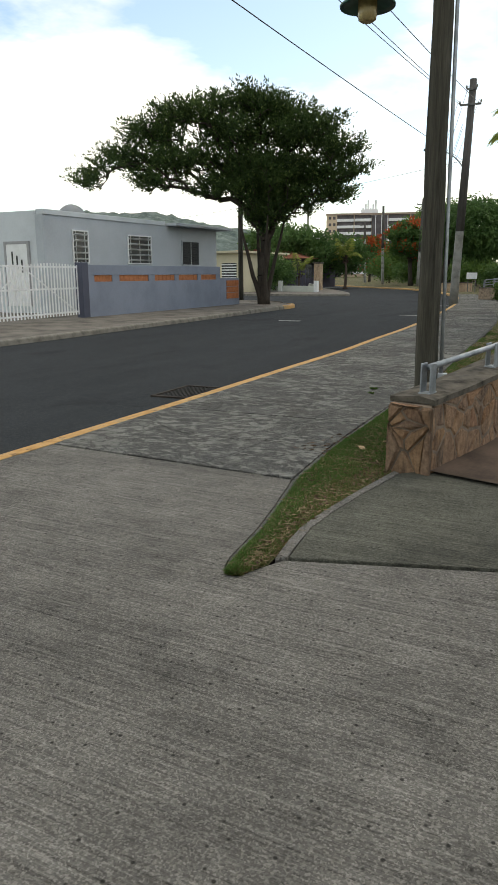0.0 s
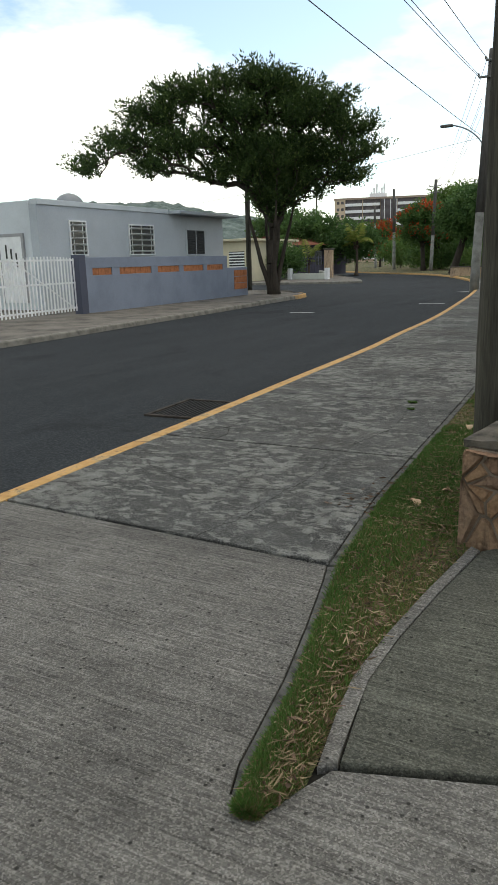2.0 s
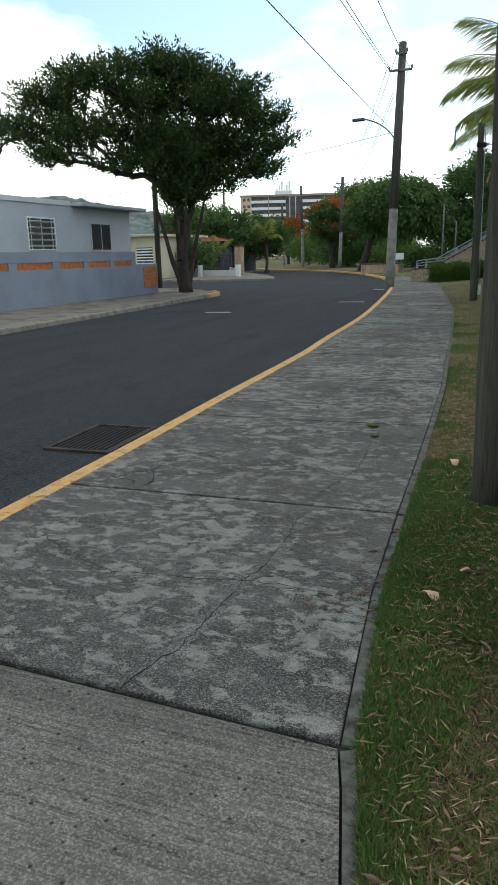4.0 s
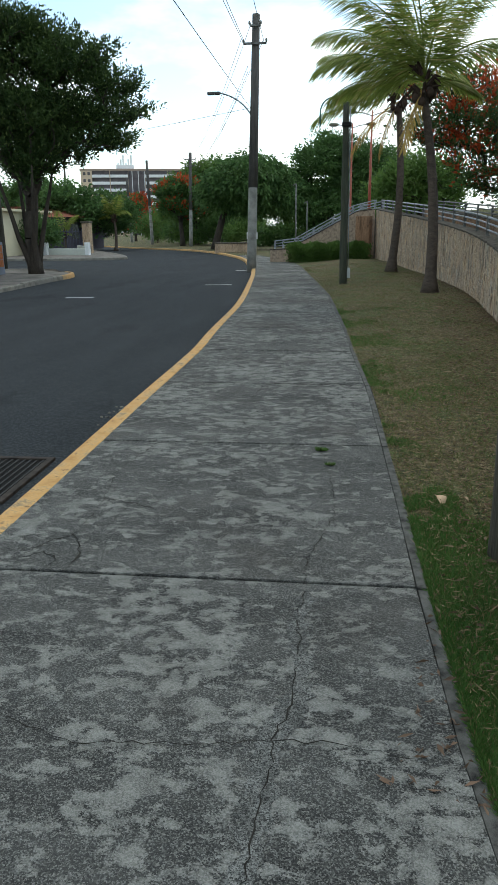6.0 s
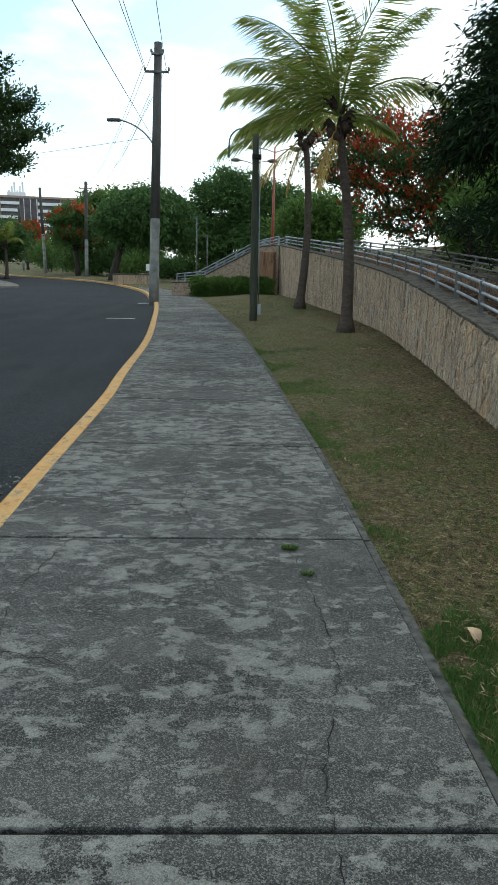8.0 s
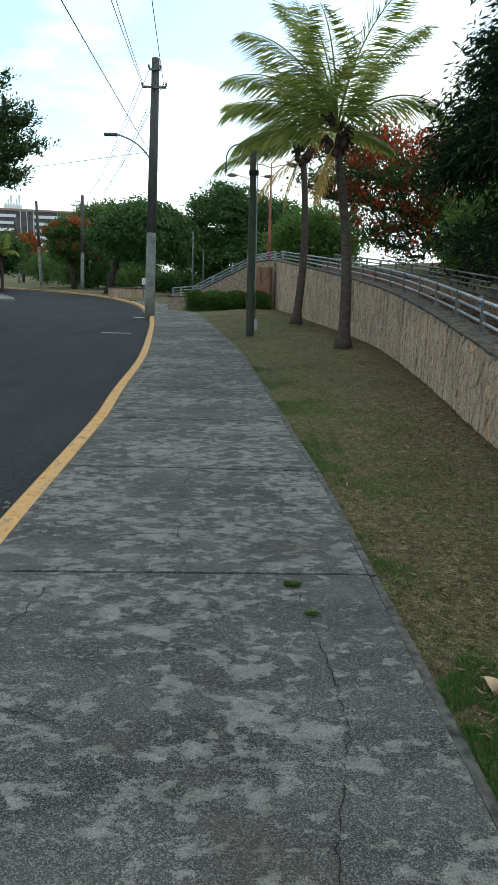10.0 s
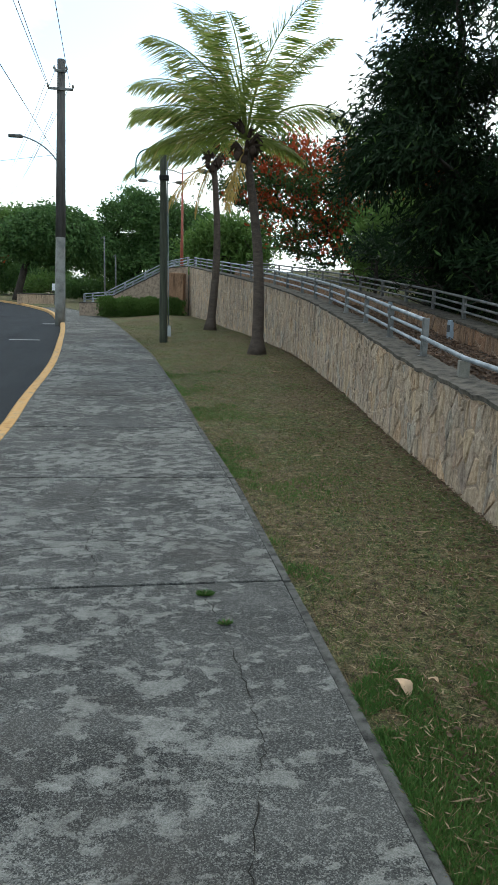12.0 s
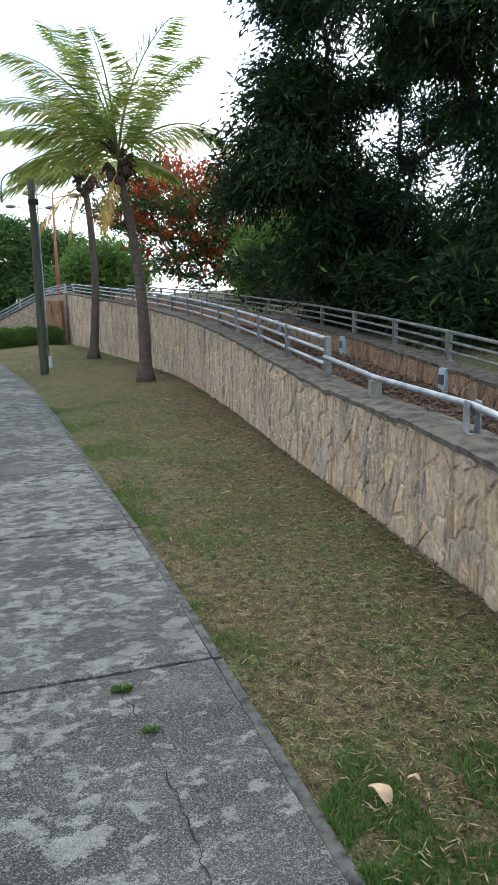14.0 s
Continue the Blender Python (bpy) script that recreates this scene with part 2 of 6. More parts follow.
def make_bark(name, dark, light, scale=9.0, stretch=0.18):
    n = Nodes(name)
    v = n.vec((1, 1, stretch))
    a = n.noise(scale, 6, 0.65, v, 0.4)
    b = n.noise(scale * 6, 4, 0.6, v)
    c = n.ramp(a, (0.3, dark), (0.7, light))
    c = n.mix(0.35, c, n.ramp(b, (0.3, tuple(x * 0.6 for x in dark)), (0.7, light)))
    return n.surface(c, 0.9, 0, n.bump(n.math("ADD", a, n.math("MULTIPLY", b, 0.4)), 0.8, 0.03), 0.2)


def make_leaf(name, dark, light, odd=None, amount=0.0, through=0.3, rough=0.55):
    n = Nodes(name)
    rnd = n.geo.outputs["Random Per Island"]
    patch = n.noise(0.9, 3, 0.55)
    mid = tuple((a + b) / 2 for a, b in zip(dark, light))
    c = n.ramp(rnd, (0.0, dark), (0.5, mid), (1.0, light))
    c = n.mix(0.5, c, n.ramp(patch, (0.3, dark), (0.7, light)))
    if odd:
        c = n.mix(n.ramp(n.math("FRACT", n.math("MULTIPLY", rnd, 17.3)), (1 - amount - 0.01, 0.0), (1 - amount, 1.0)), c, odd)
    return n.surface(c, rough, 0, None, 0.15, through)


def make_grass_sheet():
    n = Nodes("turf_soil")
    big = n.noise(0.6, 6, 0.65)
    mid = n.noise(3.0, 7, 0.7)
    clump = n.noise(17, 5, 0.7)
    fine = n.noise(80, 4, 0.75)
    straw = n.noise(1.0, 3, 0.6, n.vec((130, 22, 60), 35))
    c = n.ramp(n.math("ADD", n.math("MULTIPLY", big, 0.5), n.math("MULTIPLY", mid, 0.5)),
               (0.40, (0.110, 0.074, 0.048)), (0.48, (0.095, 0.076, 0.040)), (0.56, (0.050, 0.080, 0.022)), (0.66, (0.070, 0.105, 0.030)))
    # Near-black lows and the clump multiply paint the shade between tufts.
    c = n.mix(0.45, c, n.ramp(fine, (0.38, (0.007, 0.008, 0.004)), (0.50, (0.062, 0.062, 0.030)), (0.62, (0.25, 0.20, 0.115))))
    c = n.mix(1.0, c, n.ramp(clump, (0.36, 0.45), (0.50, 1.08), (0.62, 1.7)), "MULTIPLY")
    c = n.mix(n.ramp(straw, (0.62, 0.0), (0.68, 0.4)), c, (0.30, 0.23, 0.14))
    return n.surface(c, 0.95, 0, n.bump(n.math("ADD", n.math("MULTIPLY", fine, 0.6), clump), 1.0, 0.03), 0.15)


def make_kerb():
    n = Nodes("yellow_kerb_paint")
    a = n.noise(5, 7, 0.68)
    b = n.noise(60, 4, 0.7)
    c = n.ramp(a, (0.36, (0.37, 0.205, 0.070)), (0.52, (0.50, 0.300, 0.115)), (0.66, (0.57, 0.38, 0.18)))
    worn = n.ramp(n.math("ADD", n.math("MULTIPLY", a, 0.6), n.math("MULTIPLY", b, 0.4)), (0.52, 0.0), (0.58, 0.85))
    c = n.mix(worn, c, n.ramp(b, (0.36, (0.07, 0.055, 0.035)), (0.7, (0.28, 0.23, 0.15))))
    c = n.mix(n.ramp(n.noise(11, 6, 0.7), (0.58, 0.0), (0.63, 0.7)), c, (0.06, 0.05, 0.04))
    return n.surface(c, 0.85, 0, n.bump(n.math("ADD", b, a), 0.7, 0.010), 0.25)


ASPHALT = make_asphalt()
SLAB = make_slab()
BROOM = make_broom("broom_concrete", (1.0, 1.0, 1.0), 2)
# Same broom concrete, multiplied by a darker, faintly green tint.
DARK_BROOM = make_broom("dark_broom_concrete", (0.52, 0.55, 0.49), 8)
STONE = make_stone("rubble_stone", False)
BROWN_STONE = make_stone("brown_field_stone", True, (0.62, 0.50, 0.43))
REPAIR = make_repair()
STONE_FAR = make_stone("rubble_stone_joined", True)
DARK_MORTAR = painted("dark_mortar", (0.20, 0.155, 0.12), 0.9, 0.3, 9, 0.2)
MORTAR = painted("mortar", (0.36, 0.275, 0.205), 0.9, 0.3, 9, 0.2)
CAP = painted("wall_cap_cement", (0.098, 0.086, 0.070), 0.9, 0.6, 9, 0.2)
TURF = make_grass_sheet()
KERB = make_kerb()
OLD_KERB = painted("old_kerb_concrete", (0.20, 0.19, 0.165), 0.9, 0.3, 4, 0.2)
JOINT = painted("dark_joint", (0.03, 0.028, 0.024), 0.95, 0.3, 6, 0.1)
LEFT_PAVE = painted("stained_pavement", (0.155, 0.14, 0.122), 0.9, 0.4, 1.3, 0.2)
EDGING = painted("dark_edging_concrete", (0.092, 0.091, 0.084), 0.92, 0.5, 14, 0.2)
WOOD = make_bark("weathered_pole_wood", (0.014, 0.013, 0.010), (0.105, 0.098, 0.078), 16, 0.05)
WOOD_GREEN = make_bark("mossy_pole_wood", (0.026, 0.030, 0.022), (0.085, 0.090, 0.066), 14, 0.06)
UPPER_POLE = make_bark("stained_pole", (0.055, 0.052, 0.050), (0.130, 0.122, 0.115), 9, 0.08)
CEMENT_POLE = painted("pole_concrete", (0.30, 0.295, 0.275), 0.85, 0.3, 2.2, 0.25)
BARK = make_bark("tree_bark", (0.020, 0.017, 0.014), (0.075, 0.062, 0.050))
PALM_BARK = make_bark("palm_bark", (0.045, 0.034, 0.027), (0.125, 0.098, 0.080), 7, 2.2)
GALV = painted("galvanised_steel", (0.31, 0.335, 0.36), 0.5, 0.3, 6, 0.5, 0.6)
DULL_STEEL = painted("stained_shaded_steel", (0.16, 0.16, 0.155), 0.6, 0.4, 5, 0.4, 0.3)
IRON = painted("cast_iron", (0.010, 0.0095, 0.009), 0.8, 0.35, 12, 0.4, 0.0)
PIT_SHADE = painted("drain_pit_shade", (0.008, 0.008, 0.008), 0.9, 0.2, 6, 0.1)
LAMP_GREEN = painted("green_lamp_enamel", (0.045, 0.13, 0.105), 0.4, 0.2, 8)
RED_STEEL = painted("red_steel_paint", (0.33, 0.085, 0.05), 0.5, 0.2, 4)
WIRE = painted("black_cable", (0.02, 0.02, 0.022), 0.6, 0.1, 8)
HOUSE_GREY = painted("house_grey_paint", (0.41, 0.445, 0.48), 0.75, 0.08, 0.7, 0.25)
# Paler copy of the house grey; carries the light on the door side.
HOUSE_LIT_PALE = painted("house_lit_pale_paint", (0.53, 0.57, 0.60), 0.75, 0.08, 0.7, 0.25)
FENCE_BLUE = painted("fence_blue_grey_paint", (0.215, 0.245, 0.310), 0.75, 0.12, 0.9, 0.25)
FENCE_POST = painted("fence_post_paint", (0.075, 0.082, 0.115), 0.7, 0.12, 1.2, 0.25)
BRICK = painted("orange_brick", (0.42, 0.165, 0.075), 0.85, 0.25, 9, 0.2)
WHITE = painted("white_enamel", (0.72, 0.73, 0.74), 0.5, 0.08, 3)
DARK_GLASS = painted("dark_window", (0.03, 0.033, 0.036), 0.25, 0.1, 4, 0.6)
DARK_SLAT = painted("dark_slat", (0.055, 0.062, 0.07), 0.5, 0.15, 5)
CREAM = painted("cream_paint", (0.55, 0.50, 0.36), 0.8, 0.08, 1, 0.2)
ROOF_RED = painted("red_roof_tile", (0.22, 0.075, 0.045), 0.85, 0.25, 3, 0.2)
# Far block paints, lightened to carry the haze of distance.
BEIGE = painted("beige_render", (0.60, 0.48, 0.36), 0.85, 0.1, 0.2, 0.2)
BAND = painted("balcony_white", (0.80, 0.80, 0.82), 0.7, 0.08, 0.3, 0.2)
RECESS = painted("balcony_recess", (0.13, 0.115, 0.125), 0.7, 0.3, 0.4, 0.3)
STRAW = make_leaf("dry_straw", (0.13, 0.092, 0.052), (0.38, 0.29, 0.18), None, 0, 0.15, 0.7)
LITTER = make_leaf("brown_leaf_litter", (0.060, 0.040, 0.028), (0.20, 0.130, 0.088), None, 0, 0.1, 0.7)
BLADE = make_leaf("grass_blade", (0.056, 0.094, 0.020), (0.150, 0.180, 0.055), (0.21, 0.15, 0.085), 0.42, 0.25, 0.6)
LUSH = make_leaf("green_grass_blade", (0.038, 0.096, 0.020), (0.118, 0.205, 0.052), (0.22, 0.17, 0.09), 0.08, 0.25, 0.6)
LEAF_BIG = make_leaf("fine_green_leaf", (0.018, 0.038, 0.014), (0.075, 0.120, 0.034), (0.14, 0.19, 0.06), 0.06, 0.3)
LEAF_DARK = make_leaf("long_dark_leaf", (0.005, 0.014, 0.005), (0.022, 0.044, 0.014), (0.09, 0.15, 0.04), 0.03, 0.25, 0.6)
LEAF_FIG = make_leaf("fig_leaf", (0.036, 0.082, 0.026), (0.120, 0.205, 0.062), None, 0, 0.25)
LEAF_MANGO = make_leaf("mango_leaf", (0.036, 0.080, 0.024), (0.110, 0.190, 0.055), None, 0, 0.25)
LEAF_LIME = make_leaf("pale_green_leaf", (0.060, 0.120, 0.026), (0.150, 0.235, 0.062), None, 0, 0.35)
LEAF_FLAME = make_leaf("flame_tree_leaf", (0.030, 0.062, 0.020), (0.095, 0.150, 0.046), None, 0, 0.3)
FLOWER = make_leaf("flame_flower", (0.28, 0.040, 0.015), (0.50, 0.11, 0.035), None, 0, 0.3)
FROND = make_leaf("palm_leaflet", (0.095, 0.150, 0.024), (0.34, 0.39, 0.095), (0.42, 0.37, 0.13), 0.12, 0.5, 0.5)
FROND_DRY = make_leaf("dry_palm_leaflet", (0.30, 0.19, 0.05), (0.48, 0.34, 0.10), None, 0, 0.3)
COCONUT = painted("old_palm_fibre", (0.055, 0.036, 0.026), 0.9, 0.3, 8, 0.2)


# ---- building helpers ----
def thing(name, label, category, group="", kind="", at=(0, 0, 0)):
    ob = new(name)
    ob.location = at
    ob.empty_display_size = 0.1
    return tagged(ob, label, category, group, kind)


def finish(name, bm, material, soft=False):
    me = bpy.data.meshes.new(name)
    bmesh.ops.recalc_face_normals(bm, faces=bm.faces)
    bm.to_mesh(me)
    bm.free()
    me.materials.append(material)
    if soft:
        for p in me.polygons:
            p.use_smooth = True
    return me


def part(name, bm, material, parent=None, label="", soft=False):
    ob = new(name, finish(name, bm, material, soft))
    if parent is not None:
        ob.parent = parent
        ob.matrix_parent_inverse = Matrix.Translation(-parent.location)
    if label:
        ob["label"] = label
    return ob


def raw(name, verts, faces, material, parent=None, label="", soft=False):
    me = bpy.data.meshes.new(name)
    me.from_pydata(verts, [], faces)
    me.materials.append(material)
    if soft:
        for p in me.polygons:
            p.use_smooth = True
    ob = new(name, me)
    if parent is not None:
        ob.parent = parent
        ob.matrix_parent_inverse = Matrix.Translation(-parent.location)
    if label:
        ob["label"] = label
    return ob


def box(bm, lo, hi, bevel=0.0, m=None):
    lo, hi = Vector(lo), Vector(hi)
    r = bmesh.ops.create_cube(bm, size=1.0, matrix=Matrix.Translation((lo + hi) / 2) @ Matrix.Diagonal((*(hi - lo), 1)))
    vs = r["verts"]
    if m is not None:
        bmesh.ops.transform(bm, matrix=m, verts=vs)
    if bevel:
        es = {e for v in vs for e in v.link_edges}
        bmesh.ops.bevel(bm, geom=list(es), offset=bevel, segments=2, affect="EDGES", profile=0.6)


def boxed(lo, hi, bevel=0.0, m=None):
    bm = bmesh.new()
    box(bm, lo, hi, bevel, m)
    return bm


def tube(bm, points, radii, sides=8, caps=True):
    """A round bar along points."""
    pts = [Vector(p) for p in points]
    if not isinstance(radii, (list, tuple)):
        radii = [radii] * len(pts)
    rings = []
    side = None
    for i, p in enumerate(pts):
        d = (pts[min(i + 1, len(pts) - 1)] - pts[max(i - 1, 0)]).normalized()
        if side is None:
            side = d.cross(Vector((0.31, 0.95, 0.05)) if abs(d.z) > 0.9 else Vector((0, 0, 1))).normalized()
        side = (side - d * side.dot(d)).normalized()
        up = d.cross(side)
        rings.append([bm.verts.new(p + (side * math.cos(a) + up * math.sin(a)) * radii[i])
                      for a in (2 * math.pi * k / sides for k in range(sides))])
    for a, b in zip(rings[:-1], rings[1:]):
        for k in range(sides):
            bm.faces.new((a[k], a[(k + 1) % sides], b[(k + 1) % sides], b[k]))
    if caps:
        bm.faces.new(rings[0][::-1])
        bm.faces.new(rings[-1])


def tubed(points, radii, sides=8):
    bm = bmesh.new()
    tube(bm, points, radii, sides)
    return bm


def prism(bm, outline, z0, z1, bevel=0.0):
    """A slab over a plan outline; z1 may be a function of x, y."""
    top = z1 if callable(z1) else (lambda x, y: z1)
    lo = [bm.verts.new((x, y, z0)) for x, y in outline]
    hi = [bm.verts.new((x, y, top(x, y))) for x, y in outline]
    n = len(outline)
    face = bm.faces.new(hi)
    bm.faces.new(lo[::-1])
    for i in range(n):
        bm.faces.new((lo[i], lo[(i + 1) % n], hi[(i + 1) % n], hi[i]))
    if bevel:
        bmesh.ops.bevel(bm, geom=list(face.edges), offset=bevel, segments=2, affect="EDGES", profile=0.6)


def leaf_mesh(name, base, way, width, length, material, parent, fold=0.25, rng=None, label="", flat=None):
    """Many folded leaves, each a diamond of two triangles, in one mesh."""
    n = len(base)
    rng = rng or np.random.default_rng(1)
    way = way / np.linalg.norm(way, axis=1, keepdims=True)
    rv = rng.normal(size=(n, 3))
    side = np.cross(way, rv) if flat is None else flat - way * (flat * way).sum(1, keepdims=True)
    side /= np.linalg.norm(side, axis=1, keepdims=True) + 1e-9
    nor = np.cross(side, way)
    length = np.broadcast_to(length, (n,))[:, None]
    width = np.broadcast_to(width, (n,))[:, None]
    mid = base + way * length * 0.45
    v = np.empty((n, 4, 3))
    v[:, 0] = base
    v[:, 1] = mid + side * width * 0.5 + nor * width * fold
    v[:, 2] = base + way * length - nor * width * 0.2
    v[:, 3] = mid - side * width * 0.5 + nor * width * fold
    me = bpy.data.meshes.new(name)
    me.vertices.add(n * 4)
    me.vertices.foreach_set("co", v.reshape(-1))
    tri = (np.arange(n)[:, None] * 4 + np.array([0, 1, 2, 0, 2, 3])).reshape(-1)
    me.loops.add(n * 6)
    me.loops.foreach_set("vertex_index", tri.astype(np.int32))
    me.polygons.add(n * 2)
    me.polygons.foreach_set("loop_start", (np.arange(n * 2) * 3).astype(np.int32))
    me.update(calc_edges=True)
    me.materials.append(material)
    ob = new(name, me)
    if parent is not None:
        ob.parent = parent
        ob.matrix_parent_inverse = Matrix.Translation(-parent.location)
    if label:
        ob["label"] = label
    return ob

# ---- plan ----
KERB_LINE = smooth([(-0.93, -14), (-0.97, -6), (-1.02, -1), (-1.08, 1), (-1.15, 3), (-1.28, 5.5), (-1.43, 8.6), (-1.62, 10.7), (-1.97, 15.1),
                    (-2.65, 20.7), (-3.5, 27), (-4.5, 32.7), (-7.25, 44.5), (-13.2, 59.3), (-22, 71), (-38, 92), (-62, 120), (-95, 158)], 6)
WALK_EDGE = [(1.245, 0.14), (1.135, 1.1), (1.06, 2.3), (1.01, 3.3), (0.95, 4.35), (0.83, 6.35), (0.66, 8.2), (0.45, 10.9), (-0.14, 17.1), (-1.1, 24),
             (-2.1, 31), (-2.75, 35), (-4.6, 41), (-6, 45.5)]
WALL_FACE = smooth([(1.72, 0.75), (2.0, 1.9), (2.44, 4.4), (2.59, 6.4), (2.73, 8.5), (2.98, 12.6), (3.06, 17), (2.62, 22.5), (1.92, 28), (1.07, 34.1)], 8)
WALL_TOP = [(0.5, 0.52), (2.5, 0.67), (4.4, 0.79), (5.6, 0.84), (7.4, 0.87), (9, 0.96), (10.8, 1.08), (14, 1.27), (17.6, 1.48), (20.4, 1.65), (27.6, 2.05), (34.2, 2.42)]
BACK_TOP = [(4, 0.58), (6.1, 0.65), (8, 0.78), (10.8, 1.00), (14, 1.22), (17.6, 1.43), (20.4, 1.62), (27.6, 2.03), (34.2, 2.40)]
LEFT_KERB = smooth([(-8.9, -14), (-8.95, 0), (-9.1, 8), (-9.4, 12), (-9.9, 18.6), (-10.35, 23.5), (-10.5, 25.6), (-11.1, 27.0), (-12.6, 27.8), (-16, 28.2), (-45, 29)], 5)


def table(line, key=1):
    """Sorted columns of a table of points."""
    a = np.array([tuple(p) for p in line])
    a = a[np.argsort(a[:, key])]
    return a[:, key].copy(), a[:, 1 - key].copy()


KERB_T, WALK_T, WALL_T, TOP_T, BACK_T = table(KERB_LINE), table(WALK_EDGE), table(WALL_FACE), table(WALL_TOP, 0), table(BACK_TOP, 0)


def kerb_x(y):
    return float(np.interp(y, *KERB_T))


def walk_x(y):
    return float(np.interp(y, *WALK_T))


def wall_x(y):
    return float(np.interp(y, *WALL_T))


def wall_z(y):
    return float(np.interp(y, *TOP_T))


def back_z(y):
    return float(np.interp(y, *BACK_T))


def lawn_z(x, y):
    """The lawn lies nearly level, with low swells towards the far wall."""
    rise = 0.22 * min(1, max(0, (y - 9) / 22)) * min(1, max(0, (x - walk_x(y)) / 2.0))
    return -0.015 + rise + 0.02 * math.sin(x * 1.9 + 1) * math.sin(y * 0.8) + 0.012 * noise.noise((x * 1.7, y * 1.7, 0))


# ---- ground, road, kerbs ----
bm = bmesh.new()
bmesh.ops.create_grid(bm, x_segments=24, y_segments=24, size=2400)
for v in bm.verts:
    v.co.z = -0.34
tagged(part("ground", bm, TURF), "dull green open ground reaching the horizon", "ground", kind="structure")

bm = bmesh.new()
a = [bm.verts.new((p.x - 0.05, p.y, -0.13)) for p in KERB_LINE]
b = [bm.verts.new((min(p.x - 8.5, -70 + 0 * p.y), p.y, -0.13)) for p in KERB_LINE]
for i in range(len(a) - 1):
    bm.faces.new((a[i], a[i + 1], b[i + 1], b[i]))
tagged(part("road", bm, ASPHALT), "dark grey worn asphalt street curving to the left", "road", kind="structure")


def strip(line, y0, y1):
    return [p for p in line if y0 <= p.y <= y1]


def kerb_piece(p, q, n0, n1, width, z0, z1, name, material, parent):
    """One length of kerb with a rounded road-side edge."""
    bm = bmesh.new()
    prof = [(0.0, z0), (0.0, z1 - 0.004), (0.02, z1), (width * 0.75, z1 - 0.004), (width - 0.01, z1 - 0.03), (width + 0.015, z0)]
    ends = []
    for c, nn in ((p, n0), (q, n1)):
        ends.append([bm.verts.new((c.x + nn.x * w, c.y + nn.y * w, z)) for w, z in prof])
    k = len(prof)
    for i in range(k):
        bm.faces.new((ends[0][i], ends[0][(i + 1) % k], ends[1][(i + 1) % k], ends[1][i]))
    bm.faces.new(ends[0])
    bm.faces.new(ends[1][::-1])
    return part(name, bm, material, parent)


def normals(line):
    out = []
    for i in range(len(line)):
        d = (line[min(i + 1, len(line) - 1)] - line[max(i - 1, 0)]).normalized()
        out.append(Vector((-d.y, d.x)))
    return out


kerb = thing("kerb_street", "worn yellow painted concrete kerb beside the pavement", "kerb", kind="structure")
nn = normals(KERB_LINE)
for i in range(len(KERB_LINE) - 1):
    kerb_piece(KERB_LINE[i], KERB_LINE[i + 1], nn[i], nn[i + 1], 0.165, -0.2, 0.004, "kerb_length", KERB, kerb)
kerb = thing("kerb_opposite", "grey worn concrete kerb across the street", "kerb", kind="structure")
nn = normals(LEFT_KERB)
for i in range(len(LEFT_KERB) - 1):
    y = LEFT_KERB[i].y
    gold = 24.2 < y < 27.2 and LEFT_KERB[i].x > -11.6
    kerb_piece(LEFT_KERB[i], LEFT_KERB[i + 1], -nn[i], -nn[i + 1], 0.14, -0.2, 0.0 if y < 20 else 0.03, "kerb_length", KERB if gold else OLD_KERB, kerb)

# left pavement and lot
bm = bmesh.new()
pts = [(p.x + 0.0, p.y) for p in LEFT_KERB] + [(-45, -14)]
prism(bm, pts, -0.3, lambda x, y: 0.0 if x > -11.6 else 0.10)
tagged(part("pavement_opposite", bm, LEFT_PAVE), "stained concrete pavement across the street", "pavement", kind="structure")

# pavement slabs on the near side
JOINTS = [0.14, 2.17, 4.35, 6.5, 8.6, 10.9, 13.1, 15.3, 17.5, 19.7, 21.9, 24.1, 26.3, 28.5, 30.7, 32.9, 35.1, 38.5, 42, 45.5]
LEAN = {0.14: 0.06, 2.17: -0.09, 4.35: -0.10, 6.5: -0.03}
pavement = thing("pavement", "weathered grey concrete pavement with dark worn blotches", "pavement", kind="structure")
for k, (y0, y1) in enumerate(zip(JOINTS[:-1], JOINTS[1:])):
    g = 0.012
    ys = np.linspace(y0 + g, y1 - g, 5)
    lean0, lean1 = LEAN.get(y0, 0.0), LEAN.get(y1, 0.0)
    right = [(walk_x(y) - 0.050, y + 0.0) for y in ys]
    left = [(kerb_x(y) + 0.004, y + lean0 + (lean1 - lean0) * (y - y0) / (y1 - y0)) for y in ys[::-1]]
    bm = bmesh.new()
    tilt = random.uniform(-0.006, 0.004)
    prism(bm, right + left, -0.12, 0.0 + tilt * 0.4, 0.008)
    part("slab", bm, SLAB, pavement)
    bm = bmesh.new()
    prism(bm, [(walk_x(y), y) for y in ys] + [(walk_x(y) - 0.045, y) for y in ys[::-1]], -0.12, -0.006, 0.008)
    part("edging", bm, EDGING, pavement, "dark concrete edging strip")
bm = bmesh.new()
ys = np.linspace(0.1, 45.5, 60)
prism(bm, [(walk_x(y) + 0.01, y) for y in ys] + [(kerb_x(y) + 0.02, y) for y in ys[::-1]], -0.3, -0.02)
part("bedding", bm, JOINT, pavement)

